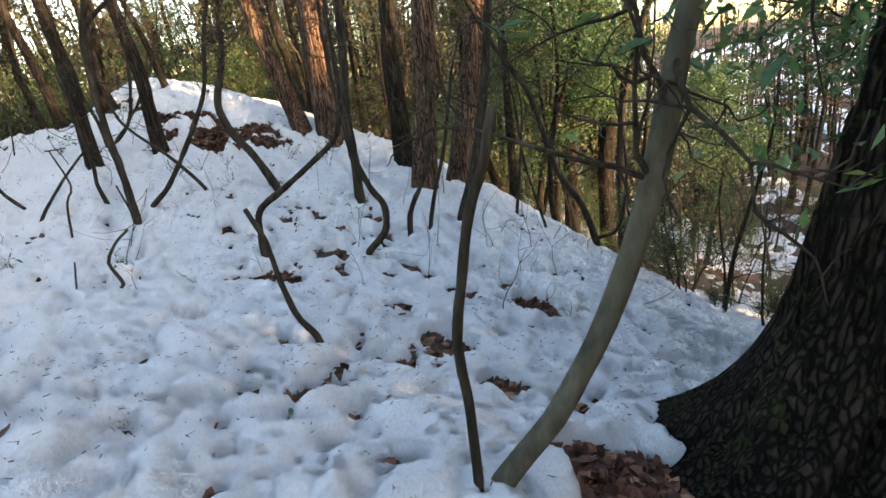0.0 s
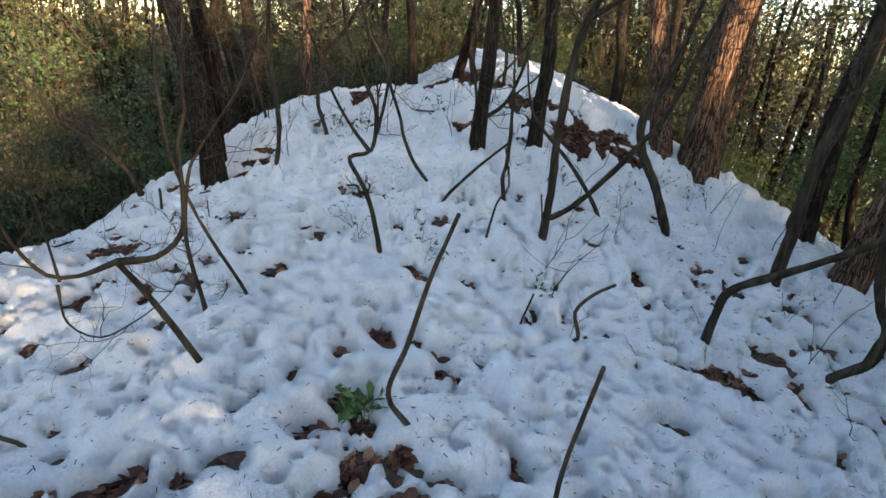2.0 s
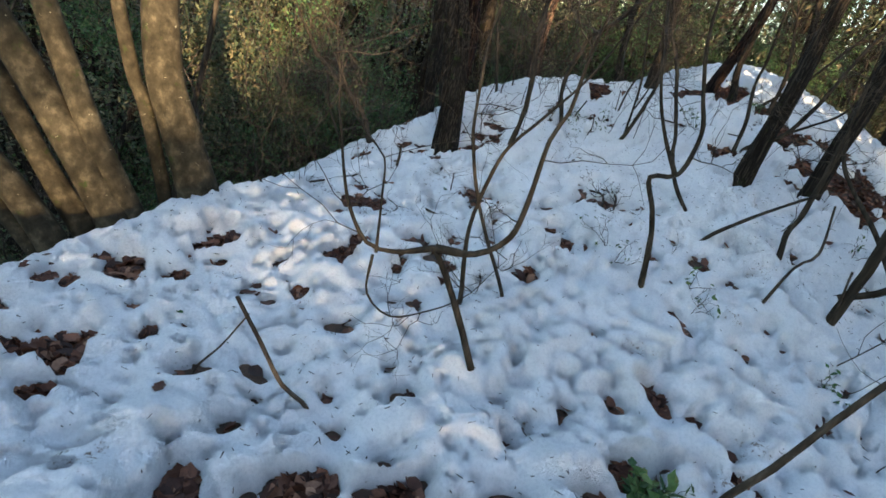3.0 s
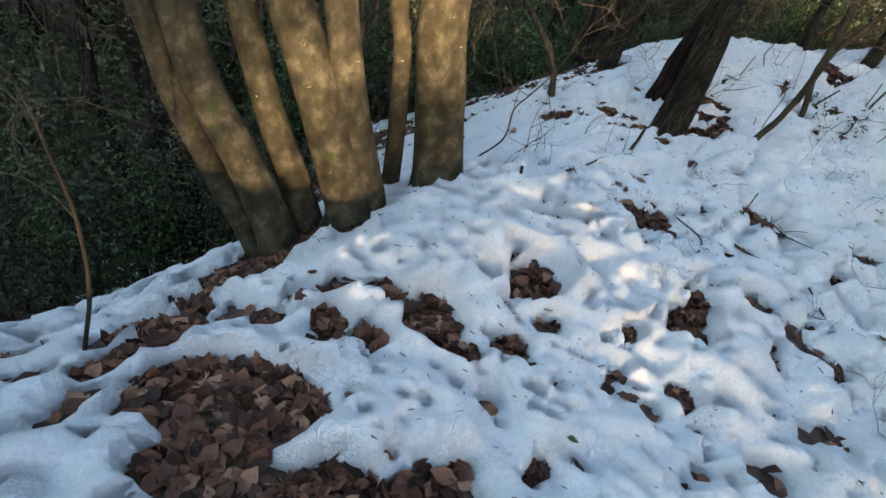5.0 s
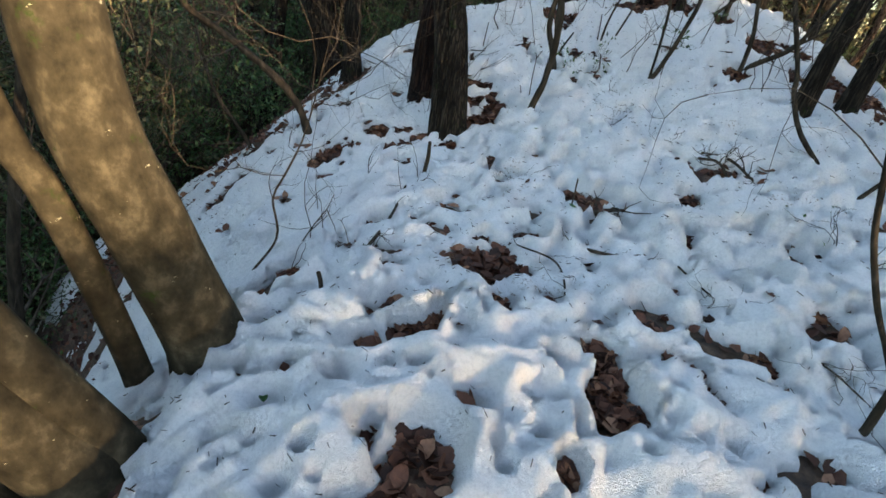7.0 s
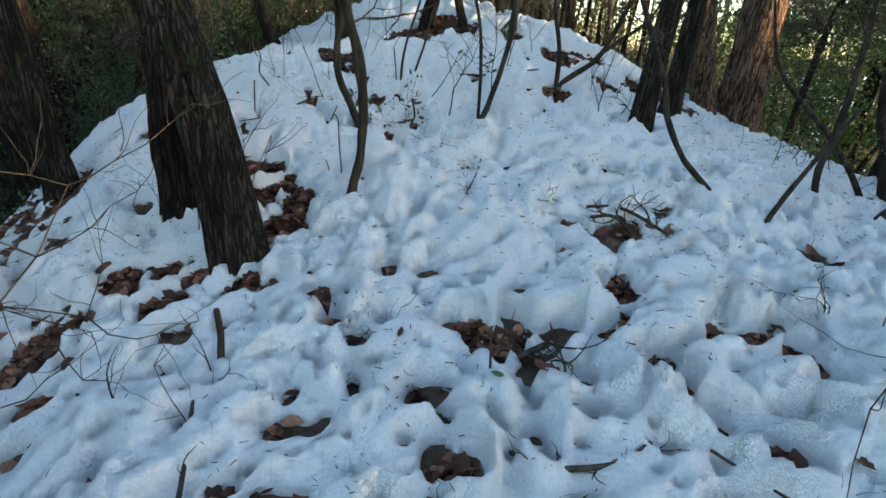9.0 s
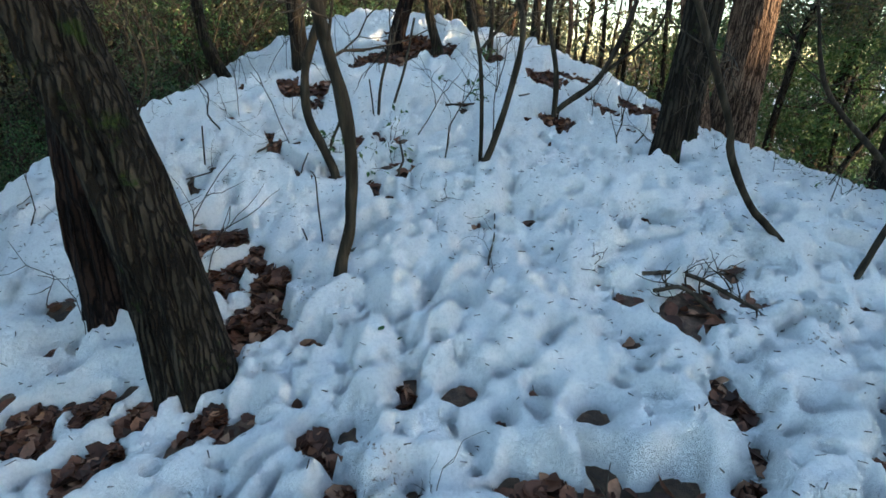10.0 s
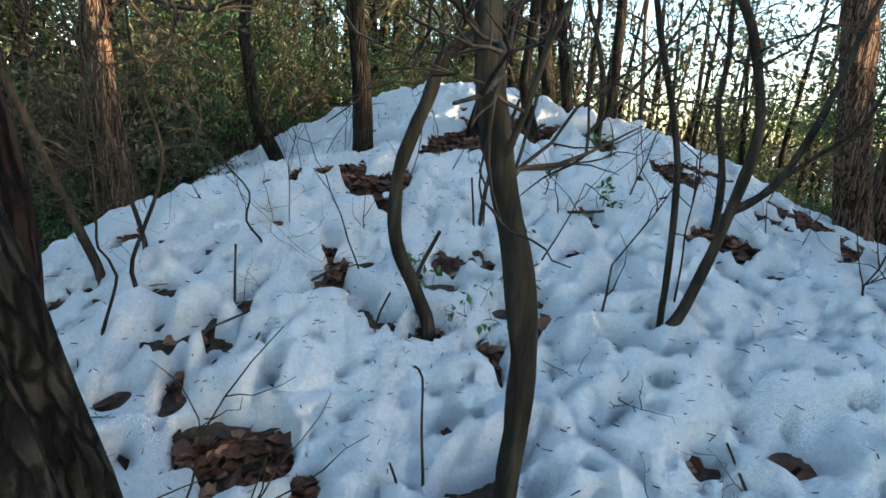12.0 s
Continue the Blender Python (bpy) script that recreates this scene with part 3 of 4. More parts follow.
def conifer(pts, r0, r1):
    return stem_thing("conifer_tree", pts, r0, r1, M_CONIFER, 6.0, 9, "tall straight conifer trunk with stringy red-brown bark", "tree", "forest trees", furrow=0.008, sides=60, twig_len=1.6, flare=1.3, depth=2, low=0.55)


def cluster(pts, r0, r1):
    return stem_thing("clump_stem", pts, r0, r1, M_SMOOTH, 5.0, 6, "smooth mottled tan stem of a multi-stemmed tree with lichen", "tree", "stems of the clump", sides=28, twig_len=1.6, flare=1.22, depth=2, low=0.6, rough=0.06)


def snagtree(pts, r0, r1):
    return stem_thing("dead_tree", pts, r0, r1, M_ROT, 2.5, 2, "dark rotting reddish dead tree trunk in snow", "tree", "forest trees", furrow=0.022, sides=72, twig_len=0.9, flare=1.3, low=0.6)


def branch(pts, r0, r1):
    return stem_thing("fork", pts[1:], r0, r1, M_SAPLING, 0.5, 8, "", "", "", twig_len=0.5, depth=2, low=0.3, grounded=False, under=LAST[0])


def dead_branch(pts, r0, r1):
    """A fallen branch lying on the snow."""
    SEED[0] += 1
    rng = np.random.default_rng(SEED[0])
    pts = [np.array(q, float) for q in pts]
    base = np.array([pts[0][0], pts[0][1], level(pts[0][0], pts[0][1])])
    rel = [q - base for q in pts]
    rel[0][2] = -0.01
    line = smooth_line(rel, 0.04)
    thing = new("fallen_branch")
    thing.location = base
    tagged(thing, "thin dark fallen branch lying on the snow", "branch", "fallen branches")
    part("stem", grid_mesh("stem", *tube(line, np.linspace(r0, r1, len(line)), 7, 0.15, rng), M_DARK), thing)
    tubes = []
    for _ in range(7):
        i = rng.integers(len(line) // 3, len(line))
        w = rng.normal(0, 1, 3) * (1, 1, 0.35) + (0, 0, 0.2)
        w /= np.linalg.norm(w)
        tubes += twig(rng, line[i], w, rng.uniform(0.1, 0.32), max(0.0022, min(r0, r1) * 0.5), 1, 0.1, 0.3, 3)[0]
    tagged(part("twig_spray", grid_mesh("twig_spray", *join(tubes), M_DARK), thing), kind="stuff")
    return thing


# ---- trees, saplings and sticks in the order of the walk ----
snag([(-0.12, 1.46, 0.03), (-0.12, 1.46, 0.47), (-0.13, 1.45, 0.77), (-0.09, 1.46, 1), (-0.04, 1.47, 1.24), (0.03, 1.48, 1.42), (0.07, 1.49, 1.58)], 0.023, 0.018)
sapling([(-0.07, 1.47, 0.01), (0.2, 1.52, 0.37), (0.38, 1.56, 0.69), (0.51, 1.58, 1.04), (0.6, 1.6, 1.38), (0.65, 1.61, 1.66), (0.69, 1.62, 1.81)], 0.047, 0.040)
snag([(-1.33, 2.74, 0), (-1.34, 2.73, 0.11), (-1.44, 2.71, 0.3), (-1.49, 2.7, 0.57), (-1.52, 2.7, 0.81), (-1.59, 2.68, 1.04)], 0.026, 0.016)
snag([(-3.48, 3.39, 0.21), (-3.36, 3.43, 0.3), (-3.41, 3.41, 0.51), (-3.31, 3.44, 0.67), (-3.19, 3.48, 0.77)], 0.018, 0.011)
sapling([(-2.6, 4.45, 0.06), (-2.58, 4.45, 0.38), (-2.53, 4.47, 0.6), (-2.29, 4.54, 0.77), (-1.95, 4.64, 1), (-1.7, 4.71, 1.22), (-1.59, 4.74, 1.61), (-1.58, 4.75, 2.2)], 0.036, 0.020)
sapling([(-1.67, 4.96, -0.12), (-1.45, 5.02, 0.12), (-1.42, 5.03, 0.41), (-1.52, 5, 0.6), (-1.65, 4.96, 1.01), (-1.7, 4.95, 1.56), (-1.72, 4.94, 2.13)], 0.040, 0.021)
sapling([(-4.28, 4.85, 0.44), (-4.27, 4.86, 0.94), (-4.29, 4.85, 1.44), (-4.27, 4.86, 2.09), (-4.2, 4.88, 2.53), (-4.03, 4.93, 2.94)], 0.043, 0.033)
branch([(-4.28, 4.85, 0.44), (-4.19, 4.88, 2.55), (-3.84, 4.98, 2.79), (-3.42, 5.11, 2.98)], 0.024, 0.017)
sapling([(-4.42, 5.28, 0.53), (-4.14, 5.36, 0.8), (-3.76, 5.47, 1.33), (-3.49, 5.55, 1.81), (-3.33, 5.6, 2.41)], 0.033, 0.022)
sapling([(-3.41, 6.58, 0.4), (-3.61, 6.52, 0.88), (-3.84, 6.45, 1.29), (-3.9, 6.44, 1.64), (-3.76, 6.47, 2.02)], 0.057, 0.044)
sapling([(-2.18, 6.45, 0.13), (-2.16, 6.45, 0.66), (-2.16, 6.45, 1.38), (-2.05, 6.49, 2.18), (-2.03, 6.49, 3)], 0.066, 0.048)
conifer([(-3.59, 9.71, 0.7), (-3.6, 9.71, 1.77), (-3.61, 9.71, 2.78), (-3.48, 9.75, 3.73)], 0.303, 0.251)
conifer([(-1.45, 7.34, -0), (-1.31, 7.38, 1), (-1.21, 7.41, 1.97), (-1.07, 7.45, 3.01)], 0.179, 0.155)
conifer([(-1.08, 8.29, -0.15), (-0.91, 8.34, 0.69), (-0.66, 8.42, 1.69), (-0.37, 8.5, 3.08)], 0.181, 0.155)
sapling([(-0.8, 6.33, -0.25), (-0.57, 6.4, 0.44), (-0.35, 6.47, 1.42), (-0.23, 6.5, 2.27)], 0.068, 0.051)
sapling([(-1.33, 5.63, -0.15), (-1.28, 5.64, 0.18), (-1.03, 5.71, 0.67), (-0.91, 5.75, 1.33)], 0.036, 0.021)
sapling([(-1.14, 5.91, -0.18), (-1.05, 5.94, 0.22), (-0.86, 5.99, 0.8), (-0.74, 6.02, 1.35)], 0.029, 0.019)
sapling([(-0.12, 7.6, -0.58), (-0.03, 7.62, 0.08), (0.06, 7.65, 0.86)], 0.026, 0.016)
sapling([(0.31, 7.77, -0.86), (0.05, 7.69, 0.22), (-0.02, 7.67, 1.02)], 0.023, 0.017)
sapling([(1.19, 8.42, -1.56), (0.94, 8.34, -0.75), (0.52, 8.22, 0.01), (0.2, 8.13, 1.13), (-0.25, 8, 1.88), (-0.61, 7.89, 2.59)], 0.057, 0.036)
branch([(1.19, 8.42, -1.56), (1.13, 8.4, -1.34), (1.54, 8.52, -1.18), (1.67, 8.56, -0.21), (1.51, 8.51, 0.91)], 0.030, 0.020)
snag([(-2.88, 1.75, 0.3), (-2.88, 1.75, 0.63), (-2.82, 1.78, 1.13)], 0.012, 0.009)
snag([(-3.8, 3.38, 0.25), (-3.74, 3.41, 0.54)], 0.009, 0.007)
snag([(-3.71, 1.88, 0.28), (-3.83, 1.81, 0.5), (-3.76, 1.85, 0.81), (-3.69, 1.89, 1.16), (-3.64, 1.93, 1.36), (-3.6, 1.95, 1.5)], 0.018, 0.010)
snag([(-5.5, 4.81, 0.6), (-5.22, 4.98, 1), (-4.92, 5.17, 1.34)], 0.021, 0.012)
snag([(-4.67, 4.34, 0.44), (-4.61, 4.38, 0.87), (-4.53, 4.42, 1.04), (-4.6, 4.39, 1.41)], 0.015, 0.008)
snag([(-4.26, 4.83, 0.43), (-4.34, 4.79, 0.94)], 0.011, 0.009)
sapling([(-5.23, 3.42, 0.41), (-5.29, 3.36, 0.82), (-5.35, 3.29, 1.07), (-5.43, 3.21, 1.29), (-5.31, 3.34, 1.36), (-5.29, 3.36, 1.66), (-5.36, 3.29, 1.9)], 0.025, 0.014)
branch([(-5.23, 3.42, 0.41), (-5.32, 3.33, 1.35), (-5.43, 3.21, 1.56), (-5.53, 3.11, 1.8), (-5.61, 3.02, 2.1)], 0.015, 0.008)
sapling([(-5.73, 2.02, 0.24), (-5.77, 1.98, 0.55), (-5.79, 1.96, 0.84), (-5.75, 1.99, 1.24), (-5.71, 2.04, 1.4), (-5.63, 2.12, 1.57)], 0.019, 0.009)
forked([(-5.03, 1.57, 0.21), (-5.11, 1.49, 0.46), (-5.21, 1.38, 0.74), (-5.31, 1.28, 0.96)], 0.021, 0.016)
branch([(-5.03, 1.57, 0.21), (-5.31, 1.28, 0.96), (-5.17, 1.42, 0.99), (-5.08, 1.52, 1.12), (-5.06, 1.54, 1.32), (-5.06, 1.54, 1.62), (-5.03, 1.57, 1.76), (-5.03, 1.57, 1.9)], 0.018, 0.008)
branch([(-5.03, 1.57, 0.21), (-5.31, 1.28, 0.96), (-5.44, 1.14, 0.88), (-5.54, 1.03, 0.89), (-5.62, 0.95, 1.04), (-5.66, 0.9, 1.23), (-5.69, 0.87, 1.41)], 0.014, 0.006)
branch([(-5.03, 1.57, 0.21), (-5.5, 1.07, 0.85), (-5.52, 1.05, 1.14), (-5.54, 1.03, 1.34), (-5.61, 0.96, 1.42)], 0.007, 0.004)
branch([(-5.03, 1.57, 0.21), (-5.51, 1.06, 0.83), (-5.5, 1.07, 0.6), (-5.4, 1.18, 0.5), (-5.27, 1.32, 0.6)], 0.007, 0.004)
snag([(-5.28, 0.72, 0.1), (-5.38, 0.61, 0.22), (-5.48, 0.51, 0.45), (-5.56, 0.42, 0.65)], 0.013, 0.009)
snag([(-5.82, 0.32, 0.02), (-5.72, 0.42, 0.25), (-5.63, 0.51, 0.49)], 0.007, 0.004)
oak([(-9.05, 4.37, 0.19), (-9.13, 4.37, 0.7), (-9.26, 4.38, 1.21), (-9.39, 4.38, 1.59), (-9.47, 4.39, 1.82)], 0.154, 0.136)
snagtree([(-9.66, 4.81, 0.25), (-9.67, 4.81, 0.7), (-9.66, 4.81, 1.13), (-9.65, 4.81, 1.52)], 0.136, 0.116)
sapling([(-8.43, 4.93, 0.42), (-8.36, 4.93, 0.77), (-8.35, 4.93, 1.11), (-8.39, 4.93, 1.43), (-8.46, 4.93, 1.67), (-8.51, 4.93, 1.88), (-8.52, 4.93, 2.02)], 0.035, 0.031)
sapling([(-8.65, 6.13, 0.78), (-8.75, 6.13, 1.01), (-8.83, 6.13, 1.2), (-8.84, 6.13, 1.5), (-8.72, 6.13, 1.9), (-8.66, 6.13, 2.06), (-8.44, 6.14, 2.22)], 0.033, 0.030)
snag([(-8.75, 6.53, 0.91), (-8.64, 6.53, 1.18)], 0.013, 0.011)
sapling([(-7.57, 6.01, 0.84), (-7.48, 6.01, 1.03), (-7.37, 6.01, 1.46), (-7.32, 6.01, 1.85), (-7.41, 6.01, 2.18), (-7.47, 6.01, 2.3)], 0.029, 0.018)
sapling([(-7.54, 6.09, 0.86), (-7.56, 6.09, 1.33), (-7.61, 6.09, 1.73), (-7.74, 6.09, 2.13), (-7.79, 6.09, 2.29)], 0.016, 0.013)
snag([(-8.4, 7.06, 1.11), (-8.37, 7.06, 1.45), (-8.23, 7.06, 1.94)], 0.015, 0.011)
snag([(-8.28, 7.26, 1.18), (-8.18, 7.26, 1.54), (-8.1, 7.27, 1.97)], 0.014, 0.010)
snag([(-8.44, 7.04, 1.11), (-8.48, 7.04, 1.44)], 0.008, 0.006)
sapling([(-6.69, 7.48, 1.18), (-6.72, 7.48, 1.58), (-6.83, 7.48, 2.01), (-6.83, 7.48, 2.35), (-6.86, 7.48, 2.59)], 0.030, 0.017)
sapling([(-6.61, 7.6, 1.2), (-6.26, 7.6, 1.52), (-6.05, 7.6, 2), (-5.94, 7.6, 2.48), (-5.87, 7.6, 2.73)], 0.035, 0.019)
branch([(-6.61, 7.6, 1.2), (-6.27, 7.6, 1.53), (-6.03, 7.6, 1.73), (-5.76, 7.6, 1.98), (-5.63, 7.6, 2.34)], 0.018, 0.011)
sapling([(-5.8, 5, 0.66), (-6.08, 5.01, 0.93), (-6.26, 5.02, 1.21), (-6.31, 5.02, 1.38), (-6.5, 5.03, 1.76), (-6.62, 5.04, 2)], 0.023, 0.018)
sapling([(-4.95, 5.24, 0.61), (-5, 5.24, 0.91), (-4.97, 5.24, 1.15), (-4.99, 5.24, 1.76)], 0.032, 0.016)
sapling([(-4.08, 5.98, 0.55), (-4.48, 6, 1.03), (-4.9, 6.02, 1.38), (-5.08, 6.03, 1.57)], 0.027, 0.018)
oak([(-1.98, 8.51, 0.2), (-1.98, 8.51, 1.18), (-1.98, 8.51, 2)], 0.165, 0.139)
oak([(-9.71, 9.81, 1.36), (-9.76, 9.81, 2.17), (-9.85, 9.81, 2.8)], 0.115, 0.092)
snagtree([(-8.41, 9.61, 1.74), (-8.27, 9.61, 2.34), (-8.16, 9.61, 2.84)], 0.097, 0.078)
oak([(-7.85, 9.31, 1.74), (-7.98, 9.31, 2.22), (-7.96, 9.31, 2.86)], 0.062, 0.049)
oak([(-11.16, 11.07, 1.04), (-11.46, 11.06, 1.65), (-11.57, 11.06, 2.43), (-11.61, 11.06, 2.87)], 0.098, 0.069)
oak([(-7.33, 10.27, 2), (-7.44, 10.27, 2.55), (-7.55, 10.27, 3.08)], 0.071, 0.056)
sapling([(-7.18, 9.27, 1.74), (-7.19, 9.27, 2.23), (-7.32, 9.27, 2.69)], 0.036, 0.023)
sapling([(-7.31, 9.21, 1.73), (-6.84, 9.22, 2.32), (-6.6, 9.22, 2.74)], 0.023, 0.018)
sapling([(-10.19, 5.95, 0.64), (-10.1, 5.96, 0.96), (-10.17, 5.95, 1.09), (-10.17, 5.95, 1.19)], 0.010, 0.005)
sapling([(-10.22, 6.28, 0.78), (-10.23, 6.28, 0.94), (-10.07, 6.28, 1.34), (-10.05, 6.28, 1.57), (-10.13, 6.28, 1.83)], 0.012, 0.007)
sapling([(-10.56, 6.48, 0.79), (-10.68, 6.48, 1.08), (-10.86, 6.48, 1.53), (-10.97, 6.47, 1.81)], 0.028, 0.021)
sapling([(-10.43, 6.71, 0.92), (-10.5, 6.71, 1.19), (-10.63, 6.71, 1.67), (-10.7, 6.7, 2.03)], 0.015, 0.010)
oak([(-13.57, 13.08, 0.46), (-13.73, 13.08, 1.55), (-13.72, 13.08, 2.88)], 0.148, 0.123)
snag([(-9.68, 6.26, 0.8), (-9.67, 6.26, 1.08)], 0.007, 0.006)
sapling([(-9.67, 6.66, 0.97), (-9.78, 6.66, 1.12), (-9.76, 6.66, 1.29), (-9.89, 6.65, 1.44)], 0.008, 0.005)
snag([(-8.59, 5.29, 0.51), (-8.61, 5.29, 0.75), (-8.62, 5.29, 0.94), (-8.65, 5.29, 0.98)], 0.007, 0.004)
snag([(-8.91, 6.15, 0.77), (-8.85, 6.15, 0.93)], 0.007, 0.005)
snag([(-8.16, 6.18, 0.82), (-8.13, 6.18, 0.89), (-8.16, 6.18, 1.05)], 0.011, 0.007)
snag([(-8.67, 5.27, 0.49), (-8.71, 5.27, 0.62)], 0.006, 0.004)
sapling([(-7.45, 6.19, 0.89), (-7.45, 6.19, 1.19), (-7.46, 6.19, 1.36)], 0.007, 0.004)
dead_branch([(-9.69, 5.87, 0.66), (-9.58, 6.13, 0.76), (-9.43, 6.28, 0.82), (-9.22, 6.51, 0.92)], 0.005, 0.008)
dead_branch([(-9.51, 5.67, 0.58), (-9.46, 5.93, 0.68), (-9.44, 6.21, 0.8), (-9.39, 6.32, 0.84)], 0.004, 0.006)
dead_branch([(-7.99, 5.87, 0.76), (-7.84, 5.74, 0.74), (-7.68, 5.6, 0.72)], 0.010, 0.008)
dead_branch([(-7.79, 7.36, 1.21), (-7.44, 7.53, 1.24), (-6.81, 8.03, 1.33)], 0.011, 0.008)
dead_branch([(-7.33, 4.47, 0.48), (-7.57, 4.83, 0.54), (-7.52, 5.19, 0.64), (-7.49, 5.46, 0.71)], 0.009, 0.004)
dead_branch([(-7.57, 4.83, 0.54), (-7.75, 5.01, 0.55), (-7.83, 5.29, 0.62)], 0.006, 0.004)
dead_branch([(-6.42, 4.44, 0.55), (-6.58, 4.61, 0.58), (-6.75, 4.6, 0.57)], 0.013, 0.011)
dead_branch([(-7.74, 3.3, 0.2), (-7.84, 3.43, 0.21), (-7.96, 3.57, 0.2)], 0.008, 0.006)
dead_branch([(-7.3, 3.36, 0.27), (-7.12, 3.41, 0.3)], 0.017, 0.015)
dead_branch([(-7.2, 5.01, 0.62), (-7.15, 4.85, 0.59), (-7.04, 4.82, 0.6)], 0.010, 0.007)
snag([(-8.71, 3.38, 0.02), (-8.7, 3.38, 0.19), (-8.71, 3.38, 0.31)], 0.020, 0.016)
snag([(-7.4, 3.18, 0.22), (-7.42, 3.18, 0.49)], 0.007, 0.005)
dead_branch([(-8.17, 1.33, -0.04), (-8.21, 1.53, -0.01), (-8.26, 1.85, 0.01), (-8.47, 2.52, -0.01), (-8.76, 3.21, -0.02)], 0.013, 0.009)
snag([(-8.24, 1.52, -0.03), (-8.26, 1.51, 0.07)], 0.016, 0.013)
dead_branch([(-8.58, 2.09, -0.07), (-8.26, 1.9, 0.01)], 0.013, 0.009)
dead_branch([(-7.39, 2.9, 0.21), (-7.21, 2.71, 0.22), (-6.96, 2.73, 0.25), (-6.82, 2.82, 0.28)], 0.012, 0.011)
dead_branch([(-7.04, 1.8, 0.16), (-7.1, 2.12, 0.19), (-7.26, 2.45, 0.19), (-7.53, 2.51, 0.17)], 0.007, 0.005)
dead_branch([(-6.03, 2.36, 0.3), (-5.87, 2.31, 0.29), (-5.74, 2.17, 0.28)], 0.005, 0.004)
dead_branch([(-6.74, 4.8, 0.62), (-6.51, 4.73, 0.61), (-6.3, 4.44, 0.56)], 0.014, 0.010)
dead_branch([(-6.64, 2.81, 0.29), (-6.44, 2.62, 0.29), (-6.32, 2.55, 0.29)], 0.006, 0.005)
sapling([(-5.61, 2.3, 0.29), (-5.89, 2.21, 0.7), (-6.05, 2.16, 0.98), (-6.16, 2.12, 1.27), (-6.19, 2.12, 1.37), (-6.21, 2.11, 1.56)], 0.014, 0.011)
sapling([(-8.9, 1.64, -0.33), (-8.73, 1.69, 0.01), (-8.76, 1.68, 0.26), (-8.7, 1.7, 0.42)], 0.009, 0.006)
sapling([(-10.64, 4.12, -0.3), (-10.87, 4.03, 0.1), (-11.45, 3.78, 0.5), (-11.83, 3.61, 0.7)], 0.046, 0.036)
sapling([(-11.74, 4.31, -0.84), (-12.14, 4.13, -0.25), (-12.31, 4.06, 0.37)], 0.026, 0.017)
oak([(-11.14, 5.5, 0.13), (-11.19, 5.48, 0.74), (-11.26, 5.46, 1.34)], 0.113, 0.100)
cluster([(-8.52, -0.18, -0.86), (-8.79, -0.42, -0.49), (-9.03, -0.65, -0.1), (-9.2, -0.8, 0.28), (-9.29, -0.88, 0.45)], 0.083, 0.070)
cluster([(-8.4, -0.1, -0.71), (-8.65, -0.32, -0.27), (-8.89, -0.55, 0.09), (-9.08, -0.72, 0.56)], 0.120, 0.103)
cluster([(-8.56, 0.15, -0.7), (-8.87, -0.13, -0.08), (-9.07, -0.32, 0.41), (-9.16, -0.39, 0.6)], 0.104, 0.087)
cluster([(-8.4, 0.35, -0.47), (-8.55, 0.21, -0.14), (-8.78, -0, 0.34), (-8.98, -0.18, 0.71)], 0.155, 0.132)
cluster([(-8.37, 0.46, -0.4), (-8.59, 0.26, 0.15), (-8.81, 0.06, 0.82)], 0.102, 0.095)
cluster([(-8.72, 0.8, -0.5), (-8.81, 0.72, 0.04), (-8.92, 0.62, 0.56), (-9, 0.54, 0.85)], 0.068, 0.060)
cluster([(-8.53, 1.05, -0.27), (-8.69, 0.9, 0.33), (-8.85, 0.76, 0.95)], 0.170, 0.159)
oak([(-13.93, 0.98, -6.31), (-14.44, 0.52, -4.34), (-15.06, -0.05, -2.56), (-15.32, -0.28, -1.69)], 0.259, 0.228)
oak([(-13.79, 0.29, -6.41), (-14.44, -0.3, -4.55), (-14.9, -0.72, -3.3), (-15.13, -0.93, -1.75)], 0.119, 0.099)
sapling([(-7.63, -1.18, -0.57), (-7.61, -1.16, -0.18), (-7.64, -1.19, 0.14)], 0.010, 0.007)
oak([(-6.01, 6.38, 0.95), (-5.99, 6.38, 1.49), (-5.96, 6.38, 2.15)], 0.105, 0.086)
oak([(-5.5, 7.16, 0.98), (-5.49, 7.16, 1.63), (-5.47, 7.16, 2.24)], 0.106, 0.089)
conifer([(-4.21, 9.52, 1), (-4.5, 9.51, 2.2), (-4.73, 9.5, 3.27)], 0.160, 0.148)
oak([(1.19, 14.34, -0.83), (1.6, 14.29, 3.01), (1.73, 14.28, 3.94)], 0.195, 0.165)
oak([(2.27, 15.32, -1.2), (2.74, 15.24, 1.46), (3.08, 15.19, 4.01)], 0.226, 0.194)
sapling([(2.11, 11.68, 0.15), (2.34, 11.63, 1.48), (2.71, 11.56, 2.55), (3.35, 11.42, 3.39)], 0.105, 0.065)
oak([(-13.72, 8.11, -0.34), (-13.96, 7.9, 0.99)], 0.258, 0.222)
oak([(-14.25, 14.02, 0.4), (-14.54, 13.87, 1.75), (-14.64, 13.81, 2.97), (-14.53, 13.87, 3.86)], 0.197, 0.148)
oak([(-14.43, 9, -0.73), (-14.5, 8.94, 0.36), (-14.61, 8.84, 1.45)], 0.258, 0.222)
oak([(-14.53, 9.69, -1.18), (-14.6, 9.64, 0.33), (-14.76, 9.5, 1.8)], 0.228, 0.193)
oak([(-6.76, 15.44, 2.08), (-6.98, 15.47, 3.24), (-7.07, 15.48, 4.4)], 0.172, 0.135)
oak([(-5.5, 15.18, 2.07), (-5.61, 15.21, 4.49)], 0.123, 0.098)

# ---- the great mossy oak beside the start ----


def oak_girth(h):
    return 0.30 + 0.55 * math.exp(-h / 0.32) + 0.24 * math.exp(-(h / 0.65) ** 2)


